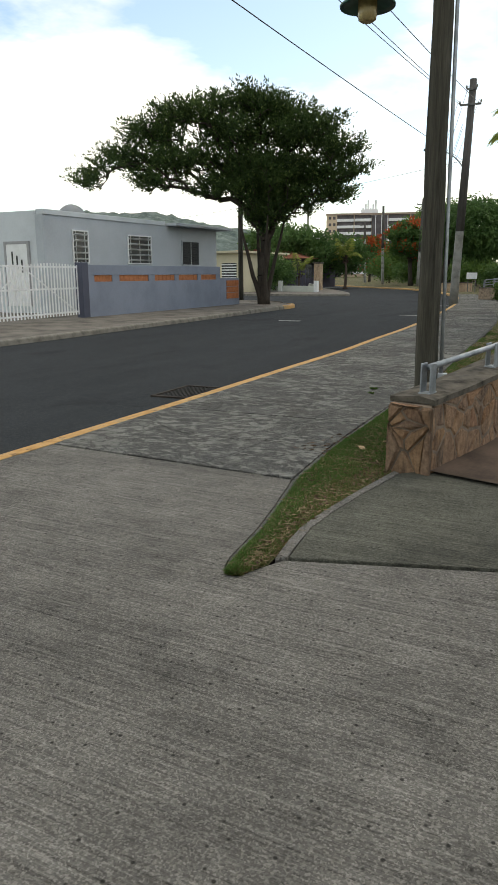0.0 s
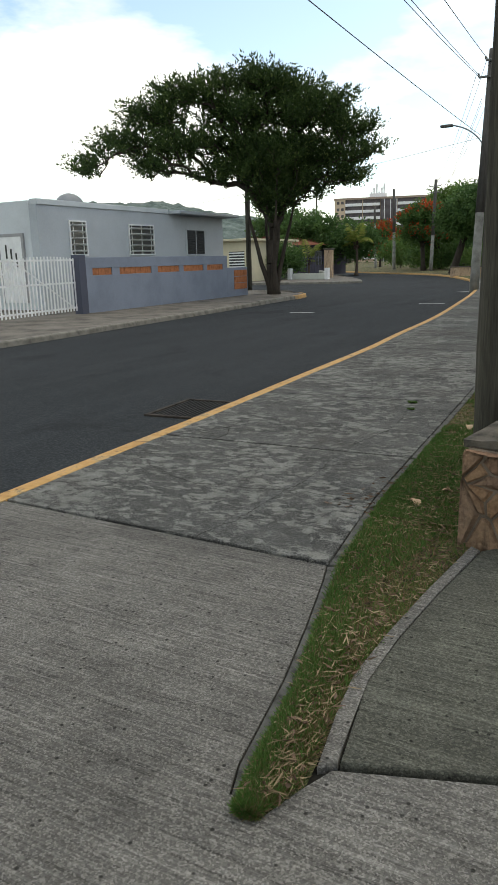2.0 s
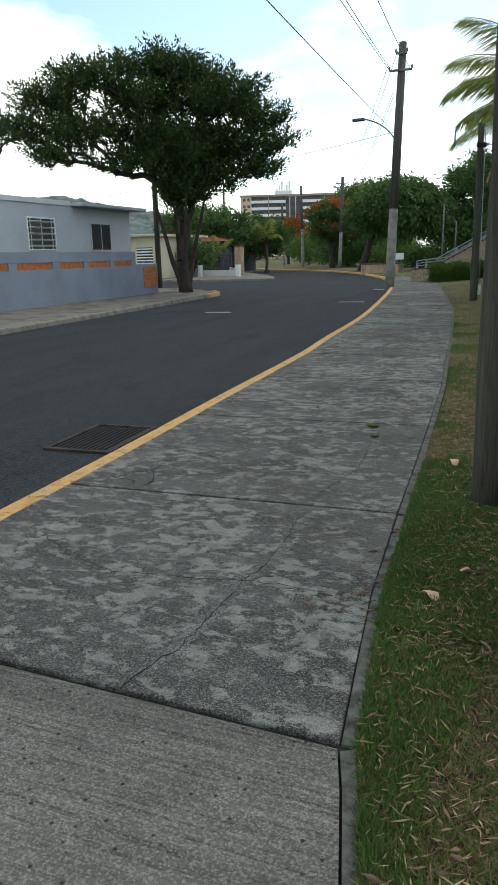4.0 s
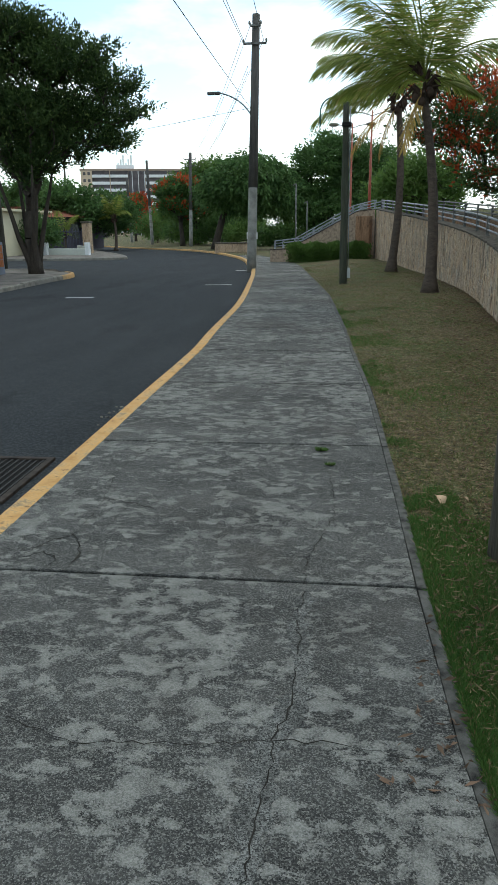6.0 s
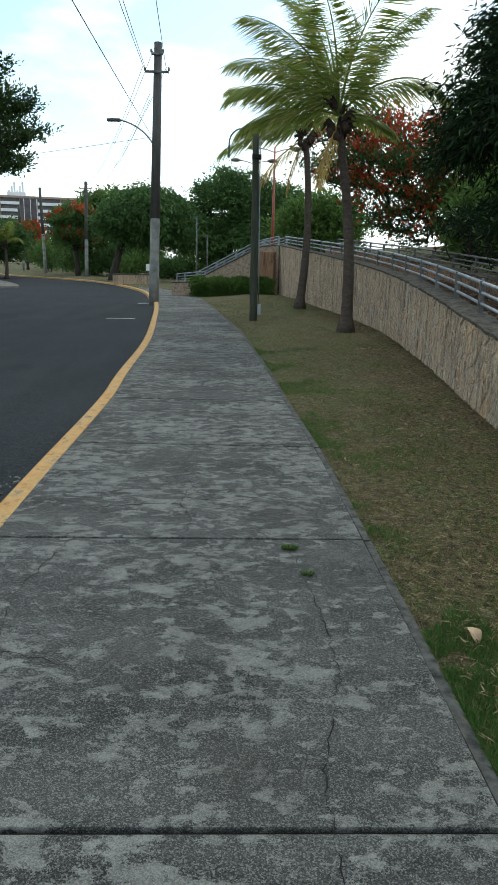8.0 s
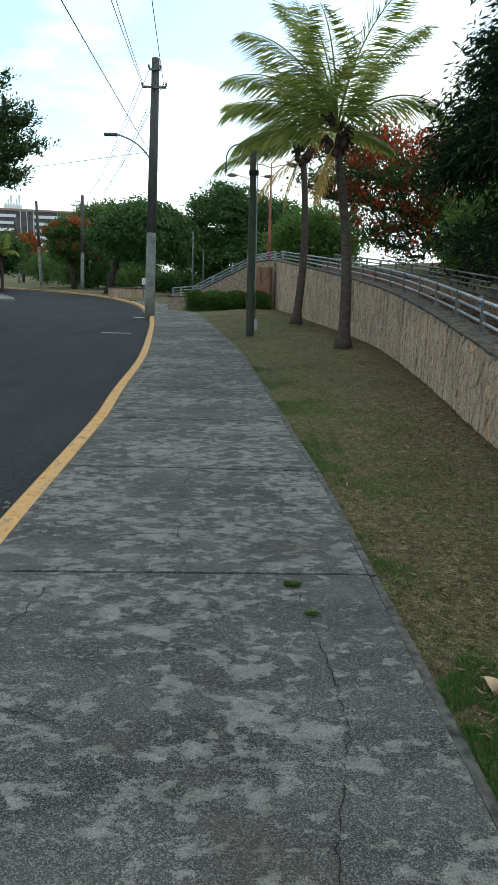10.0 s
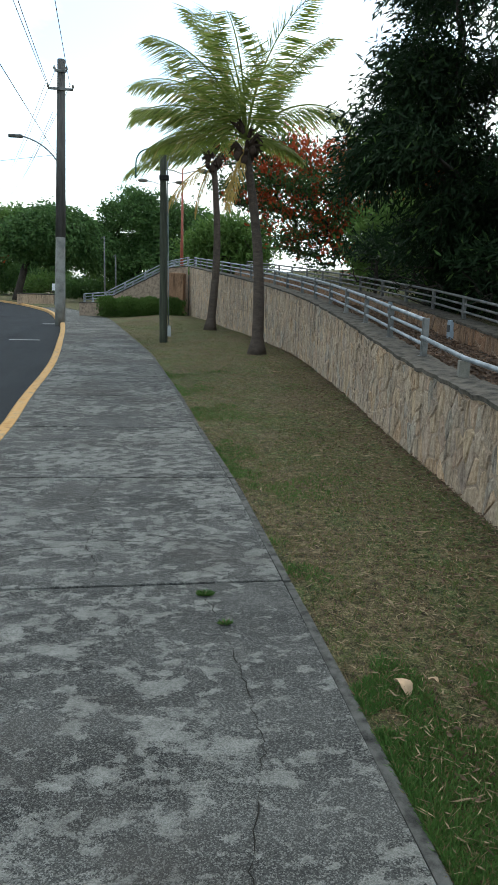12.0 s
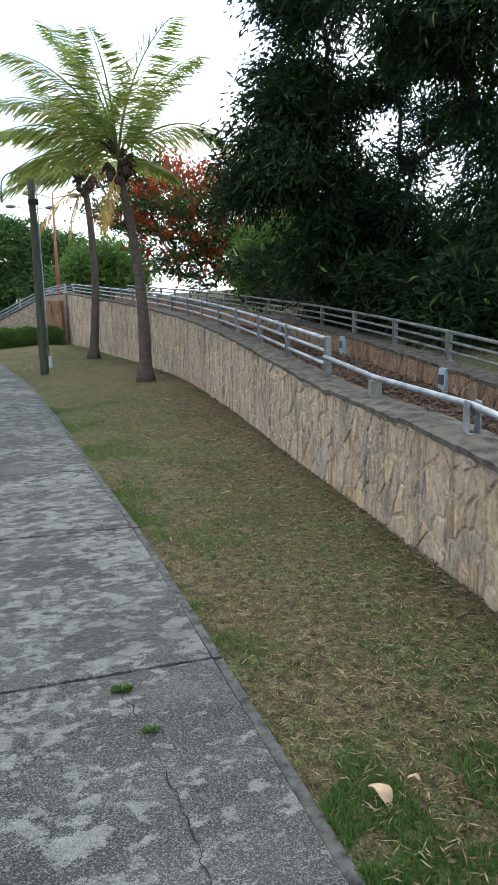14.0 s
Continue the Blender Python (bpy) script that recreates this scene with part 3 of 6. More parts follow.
# driveway aprons
apron = thing("driveway", "broom-finished grey concrete driveway apron", "driveway", kind="structure")
bm = bmesh.new()
prism(bm, [(kerb_x(0.13) + 0.004, 0.19), (1.195, 0.125), (1.245, -0.05), (1.345, -0.46), (1.43, -0.85), (1.50, -1.30), (1.535, -1.42), (1.66, -1.43), (1.76, -1.20), (2.73, -0.87), (6.5, 0.44), (9, -14), (-0.93, -14), (-0.97, -6)], -0.14, -0.004, 0.004)
part("apron_slab", bm, BROOM, apron)
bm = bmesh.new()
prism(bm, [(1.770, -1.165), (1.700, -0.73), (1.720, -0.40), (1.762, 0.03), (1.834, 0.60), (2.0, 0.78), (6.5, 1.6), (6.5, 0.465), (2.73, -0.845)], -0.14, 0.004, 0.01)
part("apron_slab", bm, DARK_BROOM, apron, "darker greenish concrete apron before the ramp")
bm = bmesh.new()
prism(bm, [(1.715, -1.21), (1.675, -0.95), (1.645, -0.72), (1.665, -0.40), (1.705, 0.03), (1.775, 0.64), (1.828, 0.60), (1.756, 0.03), (1.714, -0.40), (1.694, -0.73), (1.764, -1.175)], -0.14, 0.007, 0.012)
part("edging", bm, BROOM, apron, "pale concrete edge strip")
bm = bmesh.new()
prism(bm, [(1.203, 0.12), (1.248, 0.14), (1.297, -0.05), (1.397, -0.46), (1.483, -0.85), (1.555, -1.30), (1.60, -1.42), (1.543, -1.415), (1.508, -1.30), (1.438, -0.85), (1.353, -0.46), (1.253, -0.05)], -0.14, -0.004, 0.008)
part("edging", bm, EDGING, apron, "dark concrete edging strip")
bm = bmesh.new()
prism(bm, [(-0.95, -14), (9, -14), (6.5, 1.7), (1.0, 0.3), (-1.0, 0.3)], -0.3, -0.028)
part("bedding", bm, JOINT, apron)

# lawn between the pavement and the long wall
EDGE_Y = [-1.46, -1.3, -0.85, -0.46, -0.05, 0.14, 0.8]
EDGE_LEFT = [1.60, 1.56, 1.49, 1.40, 1.30, 1.25, 1.17]
EDGE_RIGHT = [1.64, 1.70, 1.655, 1.66, 1.695, 1.72, 1.82]
bm = bmesh.new()
rows = []
ys = list(np.linspace(-1.46, 0.7, 14)) + list(np.linspace(0.95, 34.6, 110))
for y in ys:
    if y < 0.8:
        x0 = float(np.interp(y, EDGE_Y, EDGE_LEFT) - 0.02)
        x1 = float(np.interp(y, EDGE_Y, EDGE_RIGHT) + 0.02)
    else:
        x0, x1 = walk_x(y) - 0.01, wall_x(y) + 0.1
    rows.append([bm.verts.new((x, y, lawn_z(x, y))) for x in np.linspace(x0, x1, 9)])
for r, q in zip(rows[:-1], rows[1:]):
    for i in range(8):
        bm.faces.new((r[i], r[i + 1], q[i + 1], q[i]))
tagged(part("lawn", bm, TURF, None, "", True), "patchy green and brown lawn strewn with dry straw", "lawn", kind="structure")

# far verge on the outside of the bend, and the land behind the wall
bm = bmesh.new()
far = [p for p in KERB_LINE if p.y > 45]
out = [(p.x + 0.02, p.y) for p in far] + [(60, 170), (60, 34.6), (1.0, 34.6), (-2.6, 34.7), (-4.5, 41.0), (-5.95, 45.5)]
prism(bm, out, -0.33, 0.0)
tagged(part("verge", bm, TURF), "green verge on the outside of the bend", "grass", kind="structure")
bm = bmesh.new()
rows = []
for y in np.linspace(-14, 40, 40):
    yy = min(max(y, 0.8), 34)
    x0 = wall_x(yy) + 2.2
    rows.append([bm.verts.new((x0 + d, y, max(0.0, wall_z(yy) - 0.22) * min(1, max(0, (y + 2) / 5)) + h + 0.06 * noise.noise((d, y, 3))))
                 for d, h in ((0, 0), (2, 0.1), (5, 0.3), (12, 0.6), (50, 1.0))])
for r, q in zip(rows[:-1], rows[1:]):
    for i in range(4):
        bm.faces.new((r[i], r[i + 1], q[i + 1], q[i]))
tagged(part("bank", bm, TURF, None, "", True), "shaded planted bank behind the ramp wall", "ground", kind="structure")


# ---- rubble walls ----
def voronoi(w, h_of, count, rng, stretch=1.5):
    """Irregular cells over a strip of length w under the height h_of(s): outlines in (s, h)."""
    s = rng.uniform(0, w, count * 3)
    top = np.array([h_of(v) for v in s])
    keep = rng.uniform(0, top.max(), count * 3) < top
    s, top = s[keep][:count], top[keep][:count]
    z = rng.uniform(0, 1, len(s)) * top
    P = np.stack([s, z / stretch], 1)
    for _ in range(2):
        d2 = ((P[:, None] - P[None]) ** 2).sum(2)
        np.fill_diagonal(d2, 9)
        j = d2.argmin(1)
        near = np.sqrt(d2.min(1))
        want = 0.6 * math.sqrt(w * float(top.mean()) / len(s) / stretch)
        push = np.maximum(0, want - near)[:, None] * 0.5
        P += (P - P[j]) / (near[:, None] + 1e-6) * push
    cells = []
    for i in range(len(P)):
        d2 = ((P - P[i]) ** 2).sum(1)
        order = np.argsort(d2)[1:18]
        c = P[i]
        r = 0.6
        poly = [c + np.array(v) for v in ((-r, -r), (r, -r), (r, r), (-r, r))]
        for j in order:
            m = (P[j] + c) / 2
            nrm = P[j] - c
            nxt = []
            for a, b in zip(poly, poly[1:] + poly[:1]):
                da, db = np.dot(a - m, nrm), np.dot(b - m, nrm)
                if da <= 0:
                    nxt.append(a)
                if da * db < 0:
                    nxt.append(a + (b - a) * (da / (da - db)))
            poly = nxt
            if len(poly) < 3:
                break
        if len(poly) < 3:
            continue
        poly = [(float(np.clip(a[0], 0, w)), float(a[1] * stretch)) for a in poly]
        poly = [(a, min(max(b, -0.08), h_of(a) - 0.045)) for a, b in poly]
        cells.append(poly)
    return cells


def stone_geometry(poly, place, rng, bulge=1.0):
    """A split stone with a chamfered, uneven face; place(s, h, depth) gives the world point."""
    c = np.mean(poly, 0)
    size = max(np.ptp([p[0] for p in poly]), np.ptp([p[1] for p in poly]))
    if size < 0.05:
        return None
    gap = 0.005
    proud = rng.uniform(0.006, 0.020) * bulge
    outer, inner = [], []
    for p in poly:
        v = np.array(p) - c
        l = np.linalg.norm(v) + 1e-6
        outer.append(c + v * max(0.3, 1 - gap / l * 1.2))
        inner.append(c + v * max(0.2, 1 - (gap + 0.016) / l * 1.3))
    n = len(poly)
    verts = [place(*p, -0.004) for p in outer] + [place(*p, proud * rng.uniform(0.75, 1.1)) for p in inner] + [place(*c, proud * rng.uniform(1.0, 1.2))]
    faces = []
    for i in range(n):
        j = (i + 1) % n
        faces.append((i, j, n + j, n + i))
        faces.append((n + i, n + j, 2 * n))
    return verts, faces


def rubble_wall(name, label, line, top_of, thick, count, singles, outward=1, base=-0.2, stretch=1.5, seed=3, joined=None):
    """A wall along a plan line: a mortar core, a cement cap and split stones on one face."""
    rng = np.random.default_rng(seed)
    ob = thing(name, label, "wall", kind="structure")
    line = [Vector(p) for p in line]
    lens = [0.0]
    for p, q in zip(line[:-1], line[1:]):
        lens.append(lens[-1] + (q - p).length)
    xs, ys = [p.x for p in line], [p.y for p in line]
    nrm = [n * -1 for n in normals(line)]

    def at(s):
        x, y = float(np.interp(s, lens, xs)), float(np.interp(s, lens, ys))
        nx, ny = float(np.interp(s, lens, [n.x for n in nrm])), float(np.interp(s, lens, [n.y for n in nrm]))
        return x, y, nx, ny

    def h_of(s):
        x, y, _, _ = at(s)
        return top_of(x, y)

    def place(s, h, d):
        x, y, nx, ny = at(s)
        o = -outward * d
        return (x + nx * o, y + ny * o, h)

    bm = bmesh.new()
    rings = []
    cap = []
    for s in lens:
        x, y, nx, ny = at(s)
        z = top_of(x, y)
        t = thick * outward
        rings.append([bm.verts.new(v) for v in ((x, y, base), (x, y, z - 0.04), (x + nx * t, y + ny * t, z - 0.04), (x + nx * t, y + ny * t, base))])
        cap.append((x, y, nx, ny, z))
    for a, b in zip(rings[:-1], rings[1:]):
        for i in range(4):
            bm.faces.new((a[i], a[(i + 1) % 4], b[(i + 1) % 4], b[i]))
    bm.faces.new(rings[0])
    bm.faces.new(rings[-1][::-1])
    part("mortar_core", bm, MORTAR, ob)
    bm = bmesh.new()
    rings = []
    L = lens[-1]
    for s in np.arange(0, L + 0.05, 0.09):
        s = min(s, L)
        x, y, nx, ny = at(s)
        z = top_of(x, y)
        t = outward
        row = []
        for d, dz in ((-0.03, -0.05), (-0.035, -0.012), (thick * 0.25, 0.004), (thick * 0.6, 0.006), (thick + 0.02, -0.01), (thick + 0.02, -0.05)):
            j = 0.012 * noise.noise((s * 4.1, d * 9, 2)) + 0.011 * noise.noise((s * 13, d * 20, 7))
            row.append(bm.verts.new((x + nx * d * t + nx * j, y + ny * d * t + ny * j, z + dz + j)))
        rings.append(row)
    for a, b in zip(rings[:-1], rings[1:]):
        for i in range(6):
            bm.faces.new((a[i], a[(i + 1) % 6], b[(i + 1) % 6], b[i]))
    bm.faces.new(rings[0])
    bm.faces.new(rings[-1][::-1])
    part("cap", bm, CAP, ob, "dark weathered cement cap")
    cells = voronoi(L, h_of, count, rng, stretch)
    cells.sort(key=lambda p: p[0][0])
    jv, jf = [], []
    made = 0
    for poly in cells:
        g = stone_geometry(poly, place, rng)
        if g is None:
            continue
        if made < singles:
            raw("stone", g[0], g[1], STONE, ob)
            made += 1
        else:
            o = len(jv)
            jv += g[0]
            jf += [tuple(i + o for i in f) for f in g[1]]
    if jv:
        tagged(raw("stones", jv, jf, joined or STONE_FAR, ob), kind="stuff")
    return ob


wall_line = [(p.x, p.y) for p in WALL_FACE]
rubble_wall("wall_ramp", "long tan rubble-stone ramp wall with a cement cap", wall_line, lambda x, y: wall_z(y), 0.3, 2100, 290)
# the inner face and the end of the ramp wall
inner = [(p.x, p.y) for p, n in zip(WALL_FACE, normals(WALL_FACE))]
inner_line = [Vector(p) - n * 0.306 for p, n in zip(inner, normals(WALL_FACE))][:40]


def face_only(name, label, line, top_of, count, outward, seed, base=0.0, stretch=1.2, bulge=0.8):
    """Stones on one more face of a wall, with a thin mortar backing."""
    rng = np.random.default_rng(seed)
    ob = thing(name, label, "wall", kind="structure")
    line = [Vector(p) for p in line]
    lens = [0.0]
    for p, q in zip(line[:-1], line[1:]):
        lens.append(lens[-1] + (q - p).length)
    nrm = [n * -1 for n in normals(line)]

    def at(s):
        return [float(np.interp(s, lens, v)) for v in ([p.x for p in line], [p.y for p in line], [n.x for n in nrm], [n.y for n in nrm])]

    def place(s, h, d):
        x, y, nx, ny = at(s)
        return (x + nx * d * outward, y + ny * d * outward, h)

    jv, jf = [], []
    for poly in voronoi(lens[-1], lambda s: top_of(*at(s)[:2]), count, rng, stretch):
        g = stone_geometry(poly, place, rng, bulge)
        if g:
            o = len(jv)
            jv += g[0]
            jf += [tuple(i + o for i in f) for f in g[1]]
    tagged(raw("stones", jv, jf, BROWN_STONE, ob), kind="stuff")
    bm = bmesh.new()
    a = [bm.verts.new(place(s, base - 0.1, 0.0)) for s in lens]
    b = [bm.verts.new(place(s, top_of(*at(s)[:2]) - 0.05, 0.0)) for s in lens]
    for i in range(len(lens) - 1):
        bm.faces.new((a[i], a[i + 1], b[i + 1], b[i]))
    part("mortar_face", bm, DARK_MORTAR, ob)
    return ob


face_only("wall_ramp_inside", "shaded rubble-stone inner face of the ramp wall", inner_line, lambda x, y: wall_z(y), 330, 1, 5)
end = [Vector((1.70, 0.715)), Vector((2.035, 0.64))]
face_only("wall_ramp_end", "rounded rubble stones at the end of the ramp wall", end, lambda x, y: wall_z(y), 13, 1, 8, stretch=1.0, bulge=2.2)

# ramp floor with leaf litter
bm = bmesh.new()
rows = []
for p, n in zip(WALL_FACE, normals(WALL_FACE)):
    z = max(0.012, wall_z(p.y) - float(np.interp(p.y, [0.7, 3, 6, 9, 34], [0.51, 0.60, 0.53, 0.42, 0.4])))
    rows.append([bm.verts.new((p.x - n.x * d, p.y - n.y * d, z)) for d in (0.28, 1.2, 2.15)])
for r, q in zip(rows[:-1], rows[1:]):
    for i in range(2):
        bm.faces.new((r[i], r[i + 1], q[i + 1], q[i]))
ramp = part("ramp_floor", bm, painted("ramp_brown_concrete", (0.085, 0.06, 0.046), 0.9, 0.35, 2, 0.2))
tagged(ramp, "brown stained concrete ramp covered with fallen leaves", "ramp", kind="structure")
back_line = [Vector((p.x, p.y)) - n * 2.1 for p, n in zip(WALL_FACE, normals(WALL_FACE)) if p.y > 4]
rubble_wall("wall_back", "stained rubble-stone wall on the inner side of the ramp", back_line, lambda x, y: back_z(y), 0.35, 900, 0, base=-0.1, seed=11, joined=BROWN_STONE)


# ---- railings ----
def rail_set(name, label, line, heights, post_every, post_h, post_mat=None, bar=0.024, rail_mat=None):
    """Posts with horizontal pipes; line holds 3D points of the wall cap."""
    ob = thing(name, label, "railing", at=line[0])
    pts = [Vector(p) for p in line]
    lens = [0.0]
    for p, q in zip(pts[:-1], pts[1:]):
        lens.append(lens[-1] + (q - p).length)

    def at(s):
        return Vector([float(np.interp(s, lens, [p[k] for p in pts])) for k in range(3)])

    stops = list(np.arange(0, lens[-1] + 0.01, lens[-1] / max(1, round(lens[-1] / post_every))))
    for h in heights:
        part("rail", tubed([at(s) + Vector((0, 0, h)) for s in stops], bar if h == max(heights) else bar * 0.85, 8), rail_mat or GALV, ob, soft=True)
    for s in stops:
        p = at(s)
        d = (at(min(s + 0.1, lens[-1])) - at(max(s - 0.1, 0))).normalized()
        yaw = math.degrees(math.atan2(d.y, d.x))
        m = pose(p.x, p.y, p.z, 0, 0, yaw)
        bm = bmesh.new()
        box(bm, (-0.045, -0.028, -0.02), (-0.012, 0.028, post_h + 0.015), 0.006, m)
        box(bm, (0.012, -0.028, -0.02), (0.045, 0.028, post_h + 0.015), 0.006, m)
        box(bm, (-0.05, -0.05, -0.02), (0.05, 0.05, 0.008), 0.003, m)
        part("post", bm, post_mat or DULL_STEEL, ob)
    return ob


def wall_cap(y, inward):
    i = min(range(len(WALL_FACE)), key=lambda k: abs(WALL_FACE[k].y - y))
    n = normals(WALL_FACE)[i]
    p = Vector((wall_x(y), y)) - n * inward
    return (p.x, p.y, wall_z(y))


rail_set("ramp_railing", "grey steel pipe railing along the ramp wall", [wall_cap(y, 0.2) for y in (8.0, 9.6, 11.5, 14, 17, 20, 23, 26, 29, 32, 34)], (0.37, 0.25, 0.12), 1.55, 0.38)
# Back rails take the darker steel: the shade they stand in is painted on.
rail_set("back_railing", "grey steel pipe railing on the back wall of the ramp", [wall_cap(y, 2.28)[:2] + (back_z(y),) for y in (4.6, 6, 8, 10, 12, 14.5, 17, 20, 24, 28, 32.5)], (0.36, 0.24, 0.12), 1.7, 0.36, rail_mat=DULL_STEEL)

hand = thing("handrail", "single galvanised pipe handrail on short supports", "handrail", at=wall_cap(8.0, 0.2))
pts = [Vector(wall_cap(y, w)) for y, w in ((8.0, 0.17), (6.65, 0.17), (5.1, 0.17), (3.4, 0.17), (2.0, 0.17), (0.92, 0.17))]
for p, h in zip(pts, (0.20, 0.16, 0.17, 0.16, 0.16, 0.18)):
    p.z += h
part("rail", tubed([(p.x, p.y, p.z) for p in pts], 0.022, 10), GALV, hand, soft=True)
for k, p in enumerate(pts[1:]):
    z = wall_z(p.y)
    yaw = 78
    m = pose(p.x, p.y, z, 0, 0, yaw)
    bm = bmesh.new()
    if k == 0:
        box(bm, (-0.05, -0.045, -0.02), (0.05, 0.045, p.z - z - 0.02), 0.008, m)
    else:
        box(bm, (-0.045, -0.042, -0.02), (0.045, -0.03, p.z - z + 0.03), 0.005, m)
        box(bm, (-0.045, 0.03, -0.02), (0.045, 0.042, p.z - z + 0.03), 0.005, m)
        box(bm, (-0.06, -0.045, -0.02), (0.06, 0.045, 0.006), 0.002, m)
    part("support", bm, GALV if k else OLD_KERB, hand)


# ---- stairs at the far end ----
stair_line = [(-4.0, 36.2), (-2.9, 35.8), (-0.2, 34.75), (1.0, 34.3)]


def stair_z(x, y):
    return float(np.interp(x, [-4.1, -3.0, 0.3, 1.1], [0.62, 0.66, 2.35, 2.42]))


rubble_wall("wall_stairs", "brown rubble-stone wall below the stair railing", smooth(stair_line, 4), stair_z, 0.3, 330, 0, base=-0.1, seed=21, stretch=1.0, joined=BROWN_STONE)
stairs = thing("stairs", "concrete stairs rising to the ramp landing", "stairs", kind="structure")
for k in range(12):
    x0 = -3.6 + k * 0.33
    y0 = 36.3 - (x0 + 4.0) * 0.38
    part("step", boxed((x0, y0, -0.1), (1.6, y0 + 1.7, 0.17 * (k + 1)), 0.01), OLD_KERB, stairs)
rail_set("stair_railing", "bright steel pipe railing beside the stairs", [(-3.9, 36.3, 0.62), (-3.0, 35.95, 0.66), (0.3, 34.68, 2.35), (1.0, 34.42, 2.42)], (0.38, 0.25, 0.12), 1.2, 0.38, post_mat=GALV)
rail_set("stair_railing", "bright steel pipe railing on the far side of the stairs", [(-3.7, 38.2, 0.62), (-2.8, 37.85, 0.66), (0.5, 36.6, 2.35), (1.4, 36.2, 2.42)], (0.38, 0.25, 0.12), 1.2, 0.38, post_mat=GALV)
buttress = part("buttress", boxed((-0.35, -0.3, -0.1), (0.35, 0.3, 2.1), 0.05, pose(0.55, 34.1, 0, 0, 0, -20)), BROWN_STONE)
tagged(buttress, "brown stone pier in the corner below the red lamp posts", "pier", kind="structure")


# ---- poles and lamps ----
def lamp_post(at, height, label, with_lamp, arm_yaw, box_side):
    x, y, z = at
    ob = thing("street_lamp", label, "street lamp", "wooden lamp posts", at=at)
    n = 9
    pts = [(x + 0.006 * math.sin(k * 2.1) - 0.012 * k / n * 2, y, z - 0.3 + (height + 0.3) * k / n) for k in range(n + 1)]
    bm = tubed(pts, [0.112 - 0.03 * k / n for k in range(n + 1)], 16)
    part("pole", bm, WOOD if with_lamp else WOOD_GREEN, ob, soft=True)
    d = Vector((math.cos(radians(arm_yaw)), math.sin(radians(arm_yaw)), 0))
    top = Vector((x, y, z + height))
    arc = [top + Vector((0, 0, -0.35)) + d * 0.06]
    for k in range(13):
        a = math.pi * k / 12
        arc.append(top + Vector((0, 0, -0.22)) + d * (0.40 - 0.34 * math.cos(a)) + Vector((0, 0, 0.36 * math.sin(a))))
    arc.append(arc[-1] - Vector((0, 0, 0.36)))
    part("arm", tubed(arc, 0.02, 8), LAMP_GREEN, ob, "curved dark green steel arm", soft=True)
    part("bracket", boxed((-0.13, -0.13, height - 0.62), (0.13, 0.13, height - 0.5), 0.02, Matrix.Translation((x, y, z))), IRON, ob)
    if with_lamp:
        c = arc[-1]
        prof = [(0.02, 0.02), (0.055, 0.0), (0.075, -0.06), (0.085, -0.16), (0.11, -0.22), (0.22, -0.27), (0.255, -0.30), (0.25, -0.315), (0.20, -0.29), (0.06, -0.24)]
        bm = bmesh.new()
        rings = [[bm.verts.new((c.x + r * math.cos(a), c.y + r * math.sin(a), c.z + h)) for a in (2 * math.pi * i / 28 for i in range(28))] for r, h in prof]
        for p, q in zip(rings[:-1], rings[1:]):
            for i in range(28):
                bm.faces.new((p[i], p[(i + 1) % 28], q[(i + 1) % 28], q[i]))
        shade = part("shade", bm, LAMP_GREEN, ob, "dark green bell-shaped metal shade", soft=True)
        prof = [(0.085, -0.24), (0.088, -0.36), (0.08, -0.42), (0.05, -0.44), (0.001, -0.445)]
        bm = bmesh.new()
        rings = [[bm.verts.new((c.x + r * math.cos(a), c.y + r * math.sin(a), c.z + h)) for a in (2 * math.pi * i / 20 for i in range(20))] for r, h in prof]
        for p, q in zip(rings[:-1], rings[1:]):
            for i in range(20):
                bm.faces.new((p[i], p[(i + 1) % 20], q[(i + 1) % 20], q[i]))
        part("globe", bm, painted("yellowed_glass", (0.42, 0.33, 0.16), 0.25, 0.25, 14, 0.6), ob, "yellowed glass lamp globe", soft=True)
    # conduit and boxes
    s = Vector((math.cos(radians(box_side)), math.sin(radians(box_side)), 0))
    c = Vector((x, y, z)) + s * 0.135
    part("conduit", tubed([c + Vector((0, 0, 0.45)), c + Vector((-0.012, 0, 1.5)) , c + Vector((-0.045, 0, height - 0.4)), c + Vector((-0.047, 0, height - 0.15))], 0.017, 8), GALV, ob, soft=True)
    m = pose(c.x, c.y, z, 0, 0, box_side)
    part("junction_box", boxed((-0.03, -0.05, 0.18), (0.06, 0.05, 0.47), 0.012, m), painted("box_grey", (0.40, 0.42, 0.44), 0.5, 0.15, 6), ob, "grey metal junction box")
    if with_lamp:
        part("floodlight", boxed((-0.05, -0.08, height - 0.48), (0.16, 0.08, height - 0.36), 0.025, m), DULL_STEEL, ob, "small dark floodlight")
    return ob


lamp_post((1.495, 2.58, -0.01), 4.65, "weathered dark wooden lamp post with green bell lamp", True, 172, 12)
lamp_post((0.06, 20.45, 0.0), 4.82, "mossy wooden lamp post with empty curved arm", False, 172, 10)


